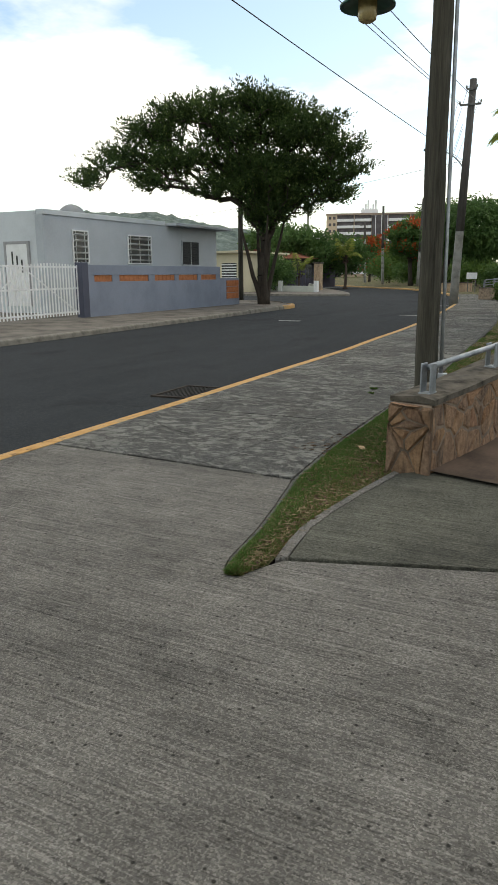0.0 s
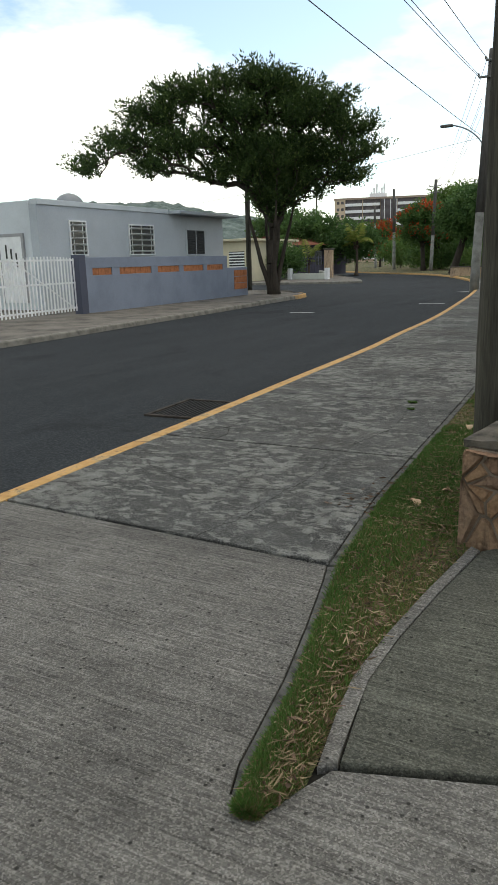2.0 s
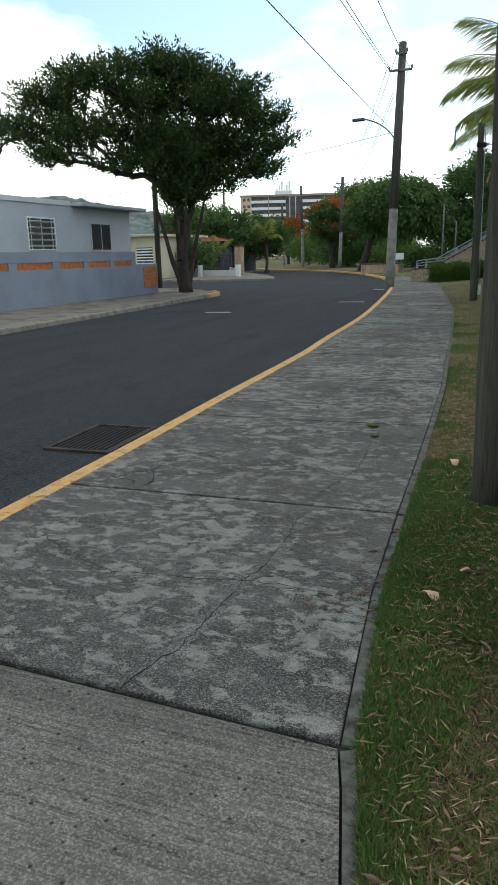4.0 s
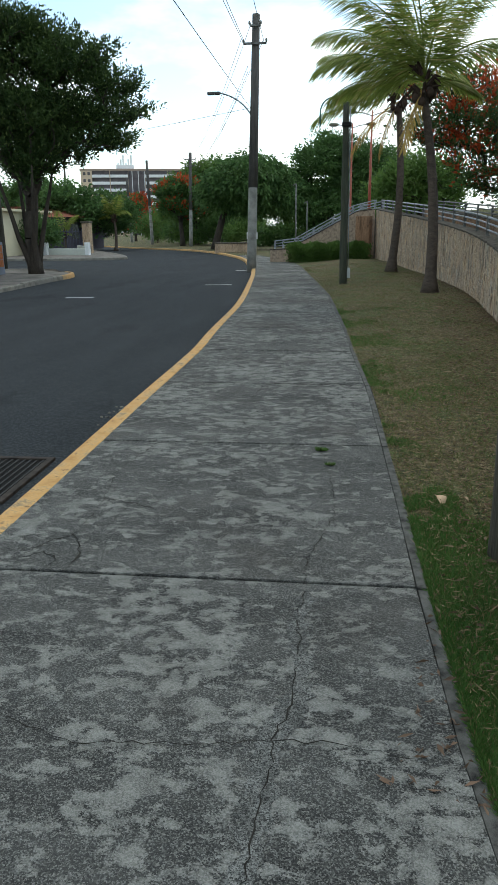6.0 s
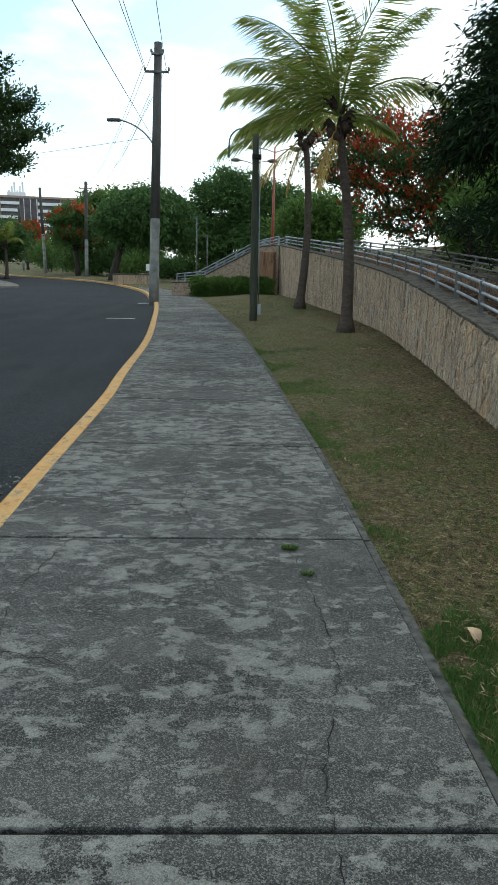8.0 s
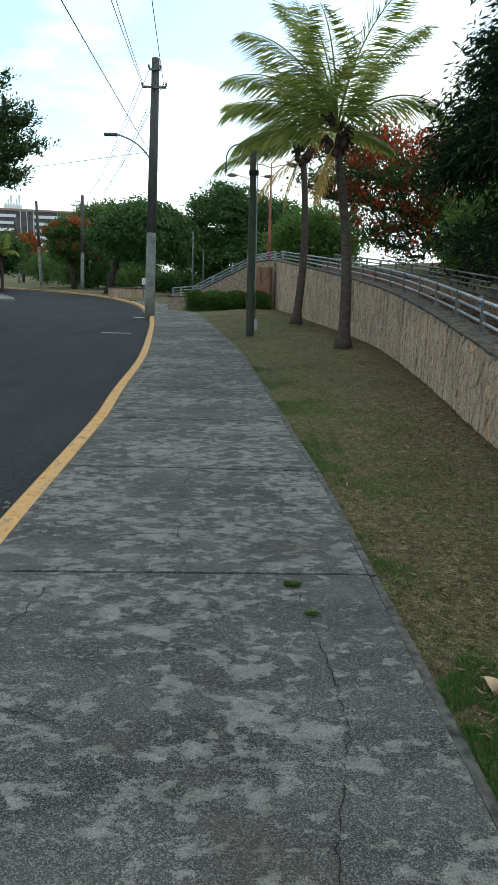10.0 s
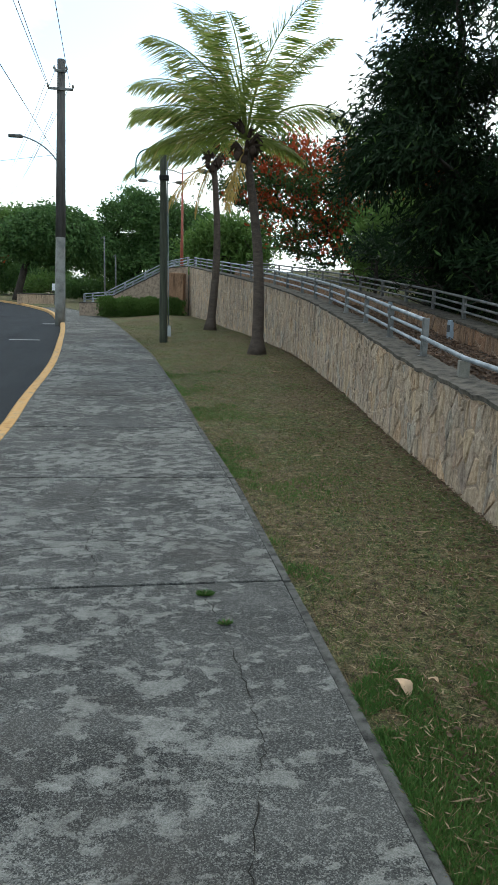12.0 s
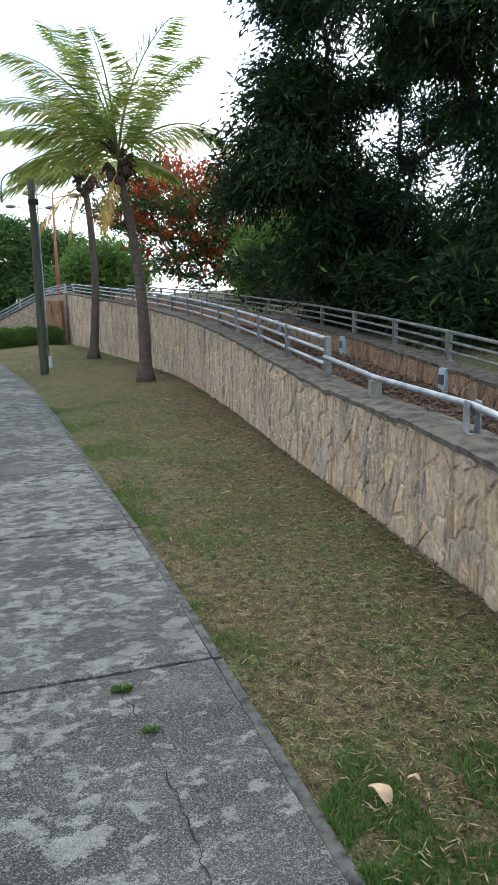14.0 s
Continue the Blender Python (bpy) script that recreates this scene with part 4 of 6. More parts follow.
def utility_pole(at, top, r0, r1, label, cement_to, arms, lamp=None):
    ob = thing("utility_pole", label, "utility pole", "utility poles", at=at)
    a, b = Vector(at), Vector(top)
    k = cement_to / (b - a).length if cement_to else 0
    n = 8
    pts = [a + (b - a) * (i / n) - Vector((0, 0, 0.25)) * (i == 0) for i in range(n + 1)]
    part("shaft", tubed(pts, [r0 + (r1 - r0) * i / n for i in range(n + 1)], 14), WOOD if not cement_to else CEMENT_POLE, ob, soft=True)
    if cement_to:
        q = a + (b - a) * k
        part("upper_shaft", tubed([q, a + (b - a) * ((1 + k) / 2), b], [r0 * 0.93 + 0.004, (r0 + r1) / 2 - 0.002, r1 + 0.01], 14), UPPER_POLE, ob, "dark stained upper shaft", soft=True)
    for h, w in arms:
        c = a + (b - a) * h
        part("crossarm", boxed((-w, -0.04, -0.04), (w, 0.04, 0.04), 0.01, pose(c.x, c.y - r0 * 0.9, c.z, 0, 0, 4)), DULL_STEEL, ob)
        for s in (-w, w):
            part("insulator", tubed([(c.x + s, c.y - r0, c.z + 0.03), (c.x + s, c.y - r0, c.z + 0.09), (c.x + s, c.y - r0, c.z + 0.16)], [0.03, 0.05, 0.025], 8), OLD_KERB, ob)
    if lamp:
        c = a + (b - a) * lamp[0]
        pts = [c + Vector((-0.1, 0, 0)), c + Vector((-0.35, -0.05, 0.45)), c + Vector((-0.8, -0.1, 0.75)), c + Vector((-1.35, -0.15, 0.86))]
        sp = []
        for i in range(13):
            t = i / 12
            sp.append(pts[0] * (1 - t) ** 3 + pts[1] * 3 * t * (1 - t) ** 2 + pts[2] * 3 * t * t * (1 - t) + pts[3] * t ** 3)
        arm = part("lamp_arm", tubed(sp, 0.03, 8), GALV, ob, soft=True)
        bm = bmesh.new()
        box(bm, (-0.5, -0.11, -0.06), (0.02, 0.11, 0.05), 0.045, Matrix.Translation(sp[-1]))
        part("lamp_head", bm, DULL_STEEL, ob, "grey cobra-head street lamp")
    return ob


utility_pole((-4.06, 29.6, 0.0), (-3.82, 29.9, 9.5), 0.20, 0.135, "tall utility pole, concrete below and dark above", 3.2, ((0.89, 0.45), (0.955, 0.22)), (0.62,))
utility_pole((-17.3, 73.5, 0.0), (-17.1, 73.6, 9.0), 0.19, 0.14, "distant utility pole with crossarms beside the bend", 3.6, ((0.86, 0.5), (0.93, 0.6)))
utility_pole((-25.3, 86.6, 0.0), (-25.6, 86.8, 9.6), 0.2, 0.13, "distant slim utility pole behind the bend", 4.5, ())
utility_pole((-33.8, 104.7, 0.0), (-34.2, 105, 9.0), 0.2, 0.13, "far concrete utility pole", 6.5, ((0.95, 0.7),))
utility_pole((-41.5, 100.0, 0.0), (-41.5, 100, 12.6), 0.16, 0.12, "far dark pole in front of the apartment block", 0, ())
utility_pole((-15.6, 30.5, 0.0), (-15.6, 30.5, 6.1), 0.14, 0.12, "dark utility pole behind the grey house", 0, ())


def cable(p, q, sag, r=0.009):
    p, q = Vector(p), Vector(q)
    pts = [p.lerp(q, t / 16) - Vector((0, 0, sag * 4 * (t / 16) * (1 - t / 16))) for t in range(17)]
    ob = part("cable", tubed(pts, r, 5), WIRE)
    return tagged(ob, "thin black overhead cable between poles", "cable", "overhead cables")


for dx, h in ((-0.45, 8.65), (0.45, 8.65), (-0.05, 9.2), (-0.2, 7.7), (-0.2, 7.5)):
    cable((-3.95 + dx, 29.8, h), (-17.2 + dx, 73.4, h * 0.93), 1.0)
cable((-4.3, 29.8, 8.5), (0.5, -15, 3.95), 0.2)
cable((-4.28, 29.8, 8.55), (0.75, -15, 3.95), 0.2)
cable((-3.5, 29.8, 8.5), (1.5, -15, 3.45), 0.2)
cable((-4.1, 29.8, 6.25), (-0.5, -15, 4.35), 0.15, 0.009)
cable((-4.0, 29.8, 6.2), (-60, 60, 6.2), 0.8)


def drain_grate():
    ob = thing("storm_drain", "rusty cast-iron drain grate in the asphalt beside the kerb", "drain grate", at=(-1.75, 3.7, -0.13))
    m = pose(-1.85, 3.63, -0.13, 0, 0, 3.0)
    L, W = 0.42, 0.27
    # Near-black slab just above the road stands in for the shade below.
    part("pit", boxed((-W, -L, -0.1), (W, L, 0.006), 0, m), PIT_SHADE, ob)
    bm = bmesh.new()
    for lo, hi in (((-W - 0.05, -L - 0.05, -0.05), (-W, L + 0.05, 0.022)), ((W, -L - 0.05, -0.05), (W + 0.05, L + 0.05, 0.022)),
                   ((-W, -L - 0.05, -0.05), (W, -L, 0.022)), ((-W, L, -0.05), (W, L + 0.05, 0.022))):
        box(bm, lo, hi, 0.006, m)
    part("frame", bm, painted("rusty_frame", (0.040, 0.032, 0.027), 0.85, 0.5, 9, 0.2), ob)
    for k in range(11):
        x = -W + (k + 0.5) * 2 * W / 11
        part("bar", boxed((x - 0.008, -L, -0.02), (x + 0.008, L, 0.013), 0.002, m), IRON, ob)
    return ob


drain_grate()

# red double-arm lamp posts on the landing
def red_lamp(at, height, yaw):
    ob = thing("landing_lamp", "red steel lamp post with two arms", "street lamp", "red lamp posts", at=at)
    x, y, z = at
    part("pole", tubed([(x, y, z - 0.2), (x, y, z + 1.6), (x, y, z + height)], [0.085, 0.07, 0.035], 10), RED_STEEL, ob, soft=True)
    d = Vector((math.cos(radians(yaw)), math.sin(radians(yaw)), 0))
    for s in (-1, 1):
        a = Vector((x, y, z + height - 0.25))
        b = a + d * 0.75 * s + Vector((0, 0, 0.18))
        part("arm", tubed([a, a.lerp(b, 0.5) + Vector((0, 0, 0.03)), b], 0.022, 8), DULL_STEEL, ob, soft=True)
        c = b + d * 0.22 * s
        bm = bmesh.new()
        bmesh.ops.create_uvsphere(bm, u_segments=16, v_segments=8, radius=1.0, matrix=Matrix.Translation(c) @ Matrix.Diagonal((0.28, 0.2, 0.1, 1)))
        part("lamp_head", bm, OLD_KERB, ob, "oval grey lamp head", soft=True)
    return ob


red_lamp((0.72, 35.3, 2.0), 4.75, 5)
red_lamp((-0.3, 40.5, 0.0), 6.9, 5)
for px, py in ((-3.9, 47), (-3.6, 52)):
    ob = thing("park_post", "slim grey lamp post among the far trees", "lamp post", "far posts", at=(px, py, 0))
    part("pole", tubed([(px, py, -0.1), (px, py, 2.2), (px, py, 4.3 if py < 50 else 3.4)], [0.06, 0.05, 0.04], 8), DULL_STEEL, ob, soft=True)
    part("cap", tubed([(px - 0.2, py, 4.2 if py < 50 else 3.3), (px, py, 4.35 if py < 50 else 3.45), (px + 0.02, py, 4.3 if py < 50 else 3.4)], 0.03, 6), DULL_STEEL, ob)


# ---- house across the street ----
def louvre_window(name, parent, x, y0, y1, z0, z1, slats, mat_slat, open_tilt, bars=True):
    win = part(name, boxed((x - 0.05, y0, z0), (x + 0.01, y1, z1)), DARK_GLASS, parent, "dark louvred window")
    bm = bmesh.new()
    f = 0.05
    for lo, hi in (((x, y0 - f, z0 - f), (x + 0.05, y0, z1 + f)), ((x, y1, z0 - f), (x + 0.05, y1 + f, z1 + f)),
                   ((x, y0, z1), (x + 0.05, y1, z1 + f)), ((x, y0, z0 - f), (x + 0.05, y1, z0))):
        box(bm, lo, hi, 0.006)
    part("window_frame", bm, HOUSE_GREY if not bars else WHITE, win)
    for k in range(slats):
        z = z0 + (k + 0.5) * (z1 - z0) / slats
        d = 0.055 if bars else 0.035
        part("slat", boxed((-0.005, y0 + 0.015, -d), (0.005, y1 - 0.015, d), 0.0, pose(x + 0.045, 0, z, 0, open_tilt, 0)), mat_slat, win)
    if bars:
        for y in np.linspace(y0 + 0.15, y1 - 0.15, max(2, int((y1 - y0) / 0.4))):
            part("mullion", boxed((x + 0.012, y - 0.012, z0), (x + 0.03, y + 0.012, z1)), WHITE, win)
    return win


def grey_house():
    ob = thing("house", "grey flat-roofed concrete house with louvred windows", "house", at=(-15, 15, 0))
    part("wall", boxed((-15.35, 15.1, 0.0), (-15.0, 26.9, 3.42), 0.01), HOUSE_GREY, ob)
    # Door-side wall: its brighter light is put into the paint.
    part("wall", boxed((-27, 15.1, 0.0), (-15.352, 15.4, 3.56), 0.01), HOUSE_LIT_PALE, ob)
    part("wall", boxed((-27, 26.6, 0.0), (-15.352, 26.9, 3.42), 0.01), HOUSE_GREY, ob)
    part("roof", boxed((-27, 15.403, 3.3), (-15.352, 26.597, 3.44), 0.01), HOUSE_GREY, ob)
    part("parapet", boxed((-15.3, 15.104, 3.422), (-14.96, 22.5, 3.60), 0.015), HOUSE_LIT_PALE, ob)
    part("eave", boxed((-15.4, 22.6, 3.424), (-14.45, 27.5, 3.55), 0.02), HOUSE_GREY, ob, "thin overhanging roof slab")
    louvre_window("window", ob, -15.0, 16.58, 17.36, 1.85, 2.93, 5, WHITE, 62)
    louvre_window("window", ob, -15.0, 19.85, 21.38, 1.85, 2.90, 5, WHITE, 62)
    louvre_window("window", ob, -15.0, 23.82, 25.2, 1.82, 2.82, 13, DARK_SLAT, 30, False)
    part("mullion", boxed((-14.97, 24.49, 1.82), (-14.94, 24.53, 2.82)), HOUSE_LIT_PALE, ob)
    door = part("door", boxed((-16.75, 15.03, 0.3), (-15.75, 15.098, 2.45), 0.01), WHITE, ob, "white front door with dark slits")
    bm = bmesh.new()
    for lo, hi in (((-16.85, 15.02, 0.3), (-16.75, 15.097, 2.55)), ((-15.75, 15.02, 0.3), (-15.65, 15.097, 2.55)), ((-16.75, 15.02, 2.45), (-15.75, 15.097, 2.55))):
        box(bm, lo, hi, 0.008)
    part("door_frame", bm, painted("grey_trim", (0.3, 0.3, 0.31), 0.6), ob)
    for k in range(3):
        part("slit", boxed((-16.5 + k * 0.22, 15.02, 1.75 - k * 0.14), (-16.43 + k * 0.22, 15.04, 2.2 - k * 0.14)), DARK_GLASS, door)
    bm = bmesh.new()
    bmesh.ops.create_uvsphere(bm, u_segments=24, v_segments=12, radius=1, matrix=Matrix.Translation((-17.5, 19.5, 3.55)) @ Matrix.Diagonal((0.5, 0.75, 0.65, 1)))
    part("water_tank", bm, painted("tank_grey", (0.22, 0.235, 0.25), 0.5), ob, "rounded grey roof tank", soft=True)
    return ob


grey_house()


def street_wall():
    ob = thing("fence_wall", "blue-grey painted block wall with orange brick panels", "wall", at=(-12.4, 14.2, 0.1))
    L = 9.25
    m = pose(-12.5, 14.2, 0.1, 0, 0, 2.6)
    zs = (0.0, 1.06, 1.28, 1.60)
    slots = [(0.35, 1.35), (1.75, 3.6), (4.0, 5.45), (5.75, 7.25), (7.55, 8.9)]
    part("lower_wall", boxed((-0.1, 0, -0.2), (0.1, L, zs[1]), 0.005, m), FENCE_BLUE, ob)
    part("upper_wall", boxed((-0.1, 0, zs[2]), (0.1, L, zs[3]), 0.01, m), FENCE_BLUE, ob)
    edges = [0.0] + [v for s in slots for v in s] + [L]
    for a, b in zip(edges[::2], edges[1::2]):
        part("pier", boxed((-0.098, a, zs[1]), (0.098, b, zs[2]), 0, m), FENCE_BLUE, ob)
    for a, b in slots:
        n = max(3, int((b - a) / 0.27))
        for k in range(n):
            w = (b - a) / n
            part("brick", boxed((-0.07, a + k * w + 0.006, zs[1] + 0.004), (0.07, a + (k + 1) * w - 0.006, zs[2] - 0.006), 0, m), BRICK, ob)
    part("gate_post", boxed((-0.14, -0.32, -0.2), (0.14, -0.002, 1.68), 0.015, m), FENCE_POST, ob, "dark blue-grey gate post")
    part("end_wall", boxed((-0.1, L + 0.002, -0.2), (0.1, L + 1.9, 1.12), 0.01, m), FENCE_BLUE, ob)
    for r in range(3):
        for k in range(4):
            part("brick", boxed((0.06, L + 0.6 + k * 0.3, 0.22 + r * 0.27), (0.125, L + 0.885 + k * 0.3, 0.47 + r * 0.27), 0, m), BRICK, ob)
    return ob


street_wall()


def white_gate():
    ob = thing("gate", "white painted steel picket gate, closed", "gate", at=(-12.6, 13.8, 0.1))
    m = pose(-12.52, 13.85, 0.1, 0, 0, 188)
    L = 5.2
    for z in (0.12, 0.85, 1.5):
        part("rail", boxed((-0.02, 0.0, z), (0.02, L, z + 0.05), 0.005, m), WHITE, ob)
    for k in range(34):
        y = 0.06 + k * (L - 0.1) / 33
        part("picket", boxed((-0.034, y - 0.028, 0.05), (-0.021, y + 0.028, 1.58 + 0.05 * math.sin(k * math.pi / 17)), 0.0, m), WHITE, ob)
    for s in (0, 1):
        part("brace", tubed([m @ Vector((0.03, 0.1 + s * 2.6, 0.15 + 1.3 * s)), m @ Vector((0.03, 2.6 + s * 2.5, 1.45 - 1.3 * s))], 0.018, 6), WHITE, ob)
    return ob


white_gate()


# ---- houses and walls beyond the side street ----
def small_house(at, size, wall_mat, roof_mat, pitched, label, windows):
    x, y, z = at
    w, d, h = size
    ob = thing("house", label, "house", at=at)
    part("wall", boxed((x, y, z), (x + w, y + d, z + h), 0.02), wall_mat, ob)
    if pitched:
        bm = bmesh.new()
        o = 0.7
        lo = [bm.verts.new(v) for v in ((x - o, y - o, z + h - 0.1), (x + w + o, y - o, z + h - 0.1), (x + w + o, y + d + o, z + h - 0.1), (x - o, y + d + o, z + h - 0.1))]
        hi = [bm.verts.new((x + w * 0.3, y + d / 2, z + h + 1.0)), bm.verts.new((x + w * 0.7, y + d / 2, z + h + 1.0))]
        bm.faces.new(lo[::-1])
        bm.faces.new((lo[0], lo[1], hi[1], hi[0]))
        bm.faces.new((lo[2], lo[3], hi[0], hi[1]))
        bm.faces.new((lo[1], lo[2], hi[1]))
        bm.faces.new((lo[3], lo[0], hi[0]))
        part("roof", bm, roof_mat, ob)
    else:
        part("roof", boxed((x - 0.4, y - 0.4, z + h + 0.002), (x + w + 0.4, y + d + 0.4, z + h + 0.16), 0.02), roof_mat, ob)
    for wx, ww in windows:
        win = part("window", boxed((x + wx, y - 0.02, z + 1.0), (x + wx + ww, y + 0.03, z + 2.2)), DARK_GLASS, ob)
        for k in range(6):
            part("slat", boxed((x + wx, y - 0.05, z + 1.05 + k * 0.2), (x + wx + ww, y - 0.022, z + 1.13 + k * 0.2)), WHITE, win)
        part("window", boxed((x + w - 0.03, y + 1 + wx, z + 1.0), (x + w + 0.02, y + 1 + wx + ww, z + 2.2)), DARK_GLASS, ob)
    return ob


small_house((-37, 45, 0.0), (13.4, 8, 2.95), CREAM, CREAM, False, "cream flat-roofed house behind the tree", ((11.9, 1.3), (4.5, 1.4)))
small_house((-38, 60, 0.0), (13, 9, 2.9), painted("dark_porch", (0.06, 0.055, 0.08), 0.8), ROOF_RED, True, "low house with a red tiled roof", ((3, 1.6), (8, 1.6)))

corner = thing("pavement_corner", "grey corner pavement beyond the side street", "pavement", kind="structure")
bm = bmesh.new()
cl = smooth([(-60, 41.5), (-26, 41.6), (-19, 42.0), (-15.6, 42.6), (-14.5, 43.6), (-15.2, 46), (-18.6, 53), (-25, 64), (-36, 80), (-60, 112)], 5)
prism(bm, [(p.x, p.y) for p in cl] + [(-110, 112), (-110, 41)], -0.3, 0.0)
part("slab", bm, LEFT_PAVE, corner)
nn = normals(cl)
for i in range(len(cl) - 1):
    kerb_piece(cl[i], cl[i + 1], nn[i] * -1, nn[i + 1] * -1, 0.14, -0.2, 0.02, "kerb_length", OLD_KERB, corner)
low = thing("garden_wall", "low pale garden wall with short piers", "wall", at=(-20, 49, 0))
part("wall", boxed((0, -0.1, -0.1), (0.001 + 14, 0.1, 0.45), 0.02, pose(-18.6, 48.5, 0, 0, 0, 168)), painted("pale_wall", (0.5, 0.52, 0.48), 0.8, 0.1, 1, 0.2), low)
part("wall", boxed((0, -0.1, -0.1), (7, 0.1, 0.55), 0.02, pose(-18.6, 48.6, 0, 0, 0, 118)), painted("pale_wall_b", (0.5, 0.52, 0.48), 0.8, 0.1, 1, 0.2), low)
for k in range(4):
    part("pier", boxed((-0.15, -0.15, -0.1), (0.15, 0.15, 0.85), 0.02, pose(-18.6 - 3.4 * k, 48.35 + 0.72 * k, 0, 0, 0, 168)), WHITE, low)
gatep = thing("gate_pillar", "brown stone gate pillar at the garden", "pillar", at=(-20.6, 53.6, 0))
part("shaft", boxed((-0.3, -0.3, -0.1), (0.3, 0.3, 2.2), 0.03, Matrix.Translation((-20.6, 53.6, 0))), STONE_FAR, gatep)
part("cap", boxed((-0.36, -0.36, 2.202), (0.36, 0.36, 2.34), 0.03, Matrix.Translation((-20.6, 53.6, 0))), CAP, gatep)
gar = thing("garden_fence", "dark steel garden fence beside the gate pillar", "fence", at=(-24, 52.5, 0))
for k in range(24):
    part("picket", boxed((-0.02, -0.02, -0.05), (0.02, 0.02, 1.75), 0, pose(-21.0 - k * 0.22, 53.5 - k * 0.06, 0)), FENCE_POST, gar)
part("rail", tubed([(-20.9, 53.5, 1.6), (-26.1, 52.1, 1.6)], 0.025, 6), FENCE_POST, gar)


# ---- far apartment block ----
def apartment_block():
    a, b = Vector((-121, 306.5, 0)), Vector((-68, 323, 0))
    ob = thing("apartment_building", "tall beige apartment block with white balcony bands", "building", at=a)
    yaw = math.degrees(math.atan2(b.y - a.y, b.x - a.x))
    m = pose(a.x, a.y, 0, 0, 0, yaw)
    L = (b - a).length
    H = 26.5
    part("wall", boxed((0, 0.5, 0), (L, 14, H), 0.0, m), BEIGE, ob)
    part("wall", boxed((0, -0.4, 0), (4.6, 0.5, H), 0.0, m), BEIGE, ob)
    part("roof", boxed((-0.3, -0.6, H), (L + 0.3, 14.3, H + 0.8), 0.0, m), painted("roof_band", (0.35, 0.27, 0.22), 0.8, 0.1, 0.3), ob)
    part("end_wall", boxed((L - 7, -0.6, 0), (L, 0.4, H - 0.3), 0.0, m), BEIGE, ob)
    part("stair_tower", boxed((20, -0.8, 0), (27, 0.4, H - 0.2), 0.0, m), RECESS, ob)
    for k in range(6):
        part("fin", boxed((20.2 + k * 1.3, -1.1, 0), (20.45 + k * 1.3, -0.8, H - 0.3), 0.0, m), BAND if k % 2 else RECESS, ob)
    for f in range(9):
        z = 1.2 + f * 2.82
        for x0, x1 in ((4.7, 12.0), (12.4, 19.8), (27.2, 36.5), (36.9, L - 7.1)):
            bal = part("balcony", boxed((x0, -0.9, z), (x1, 0.3, z + 1.15), 0.0, m), BAND, ob, "white balcony parapet")
            part("opening", boxed((x0, 0.2, z + 1.16), (x1, 0.48, z + 2.8), 0.0, m), RECESS, ob)
        for k in range(2):
            part("window", boxed((1.0 + k * 1.9, -0.45, z + 1.0), (2.1 + k * 1.9, -0.38, z + 2.2), 0.0, m), RECESS, ob)
    for k in range(6):
        x = 15.5 + k * 1.1
        part("antenna", boxed((x, 4, H + 0.8), (x + 0.8, 4.8, H + 3.4 + 1.6 * (k % 3)), 0.0, m), BAND, ob)
    part("penthouse", boxed((15, 3, H + 0.8), (22.5, 9, H + 2.6), 0.0, m), BAND, ob)
    return ob


apartment_block()

# wooded hill on the horizon, distance haze mixed into its greens
n = Nodes("hazy_wooded_hill")
c = n.ramp(n.noise(0.09, 6, 0.7), (0.36, (0.060, 0.085, 0.078)), (0.64, (0.19, 0.23, 0.21)))
HILL = n.surface(c, 0.95, 0, n.bump(n.noise(0.12, 5, 0.7), 1.0, 4), 0.1)
verts, faces = [], []
nx, ny = 150, 22
for i in range(nx + 1):
    for j in range(ny + 1):
        a = radians(98 + 60 * i / nx)
        r = 520 + 260 * j / ny
        prof = np.interp(i / nx, [0, 0.3, 0.365, 0.458, 0.54, 0.6, 0.7, 1], [8, 36, 46, 60, 57, 46, 32, 18])
        z = prof * math.sin(math.pi / 2 * min(1, j / ny * 1.3)) + 5 * noise.noise((i * 0.13, j * 0.3, 1)) + 3.0 * noise.noise((i * 0.9, j * 0.9, 5))
        verts.append((r * math.cos(a), r * math.sin(a), z - 1))
for i in range(nx):
    for j in range(ny):
        k = i * (ny + 1) + j
        faces.append((k, k + ny + 1, k + ny + 2, k + 1))
tagged(raw("backdrop_hill", verts, faces, HILL, None, "", True), "hazy green wooded hill on the horizon", "hill", kind="structure")


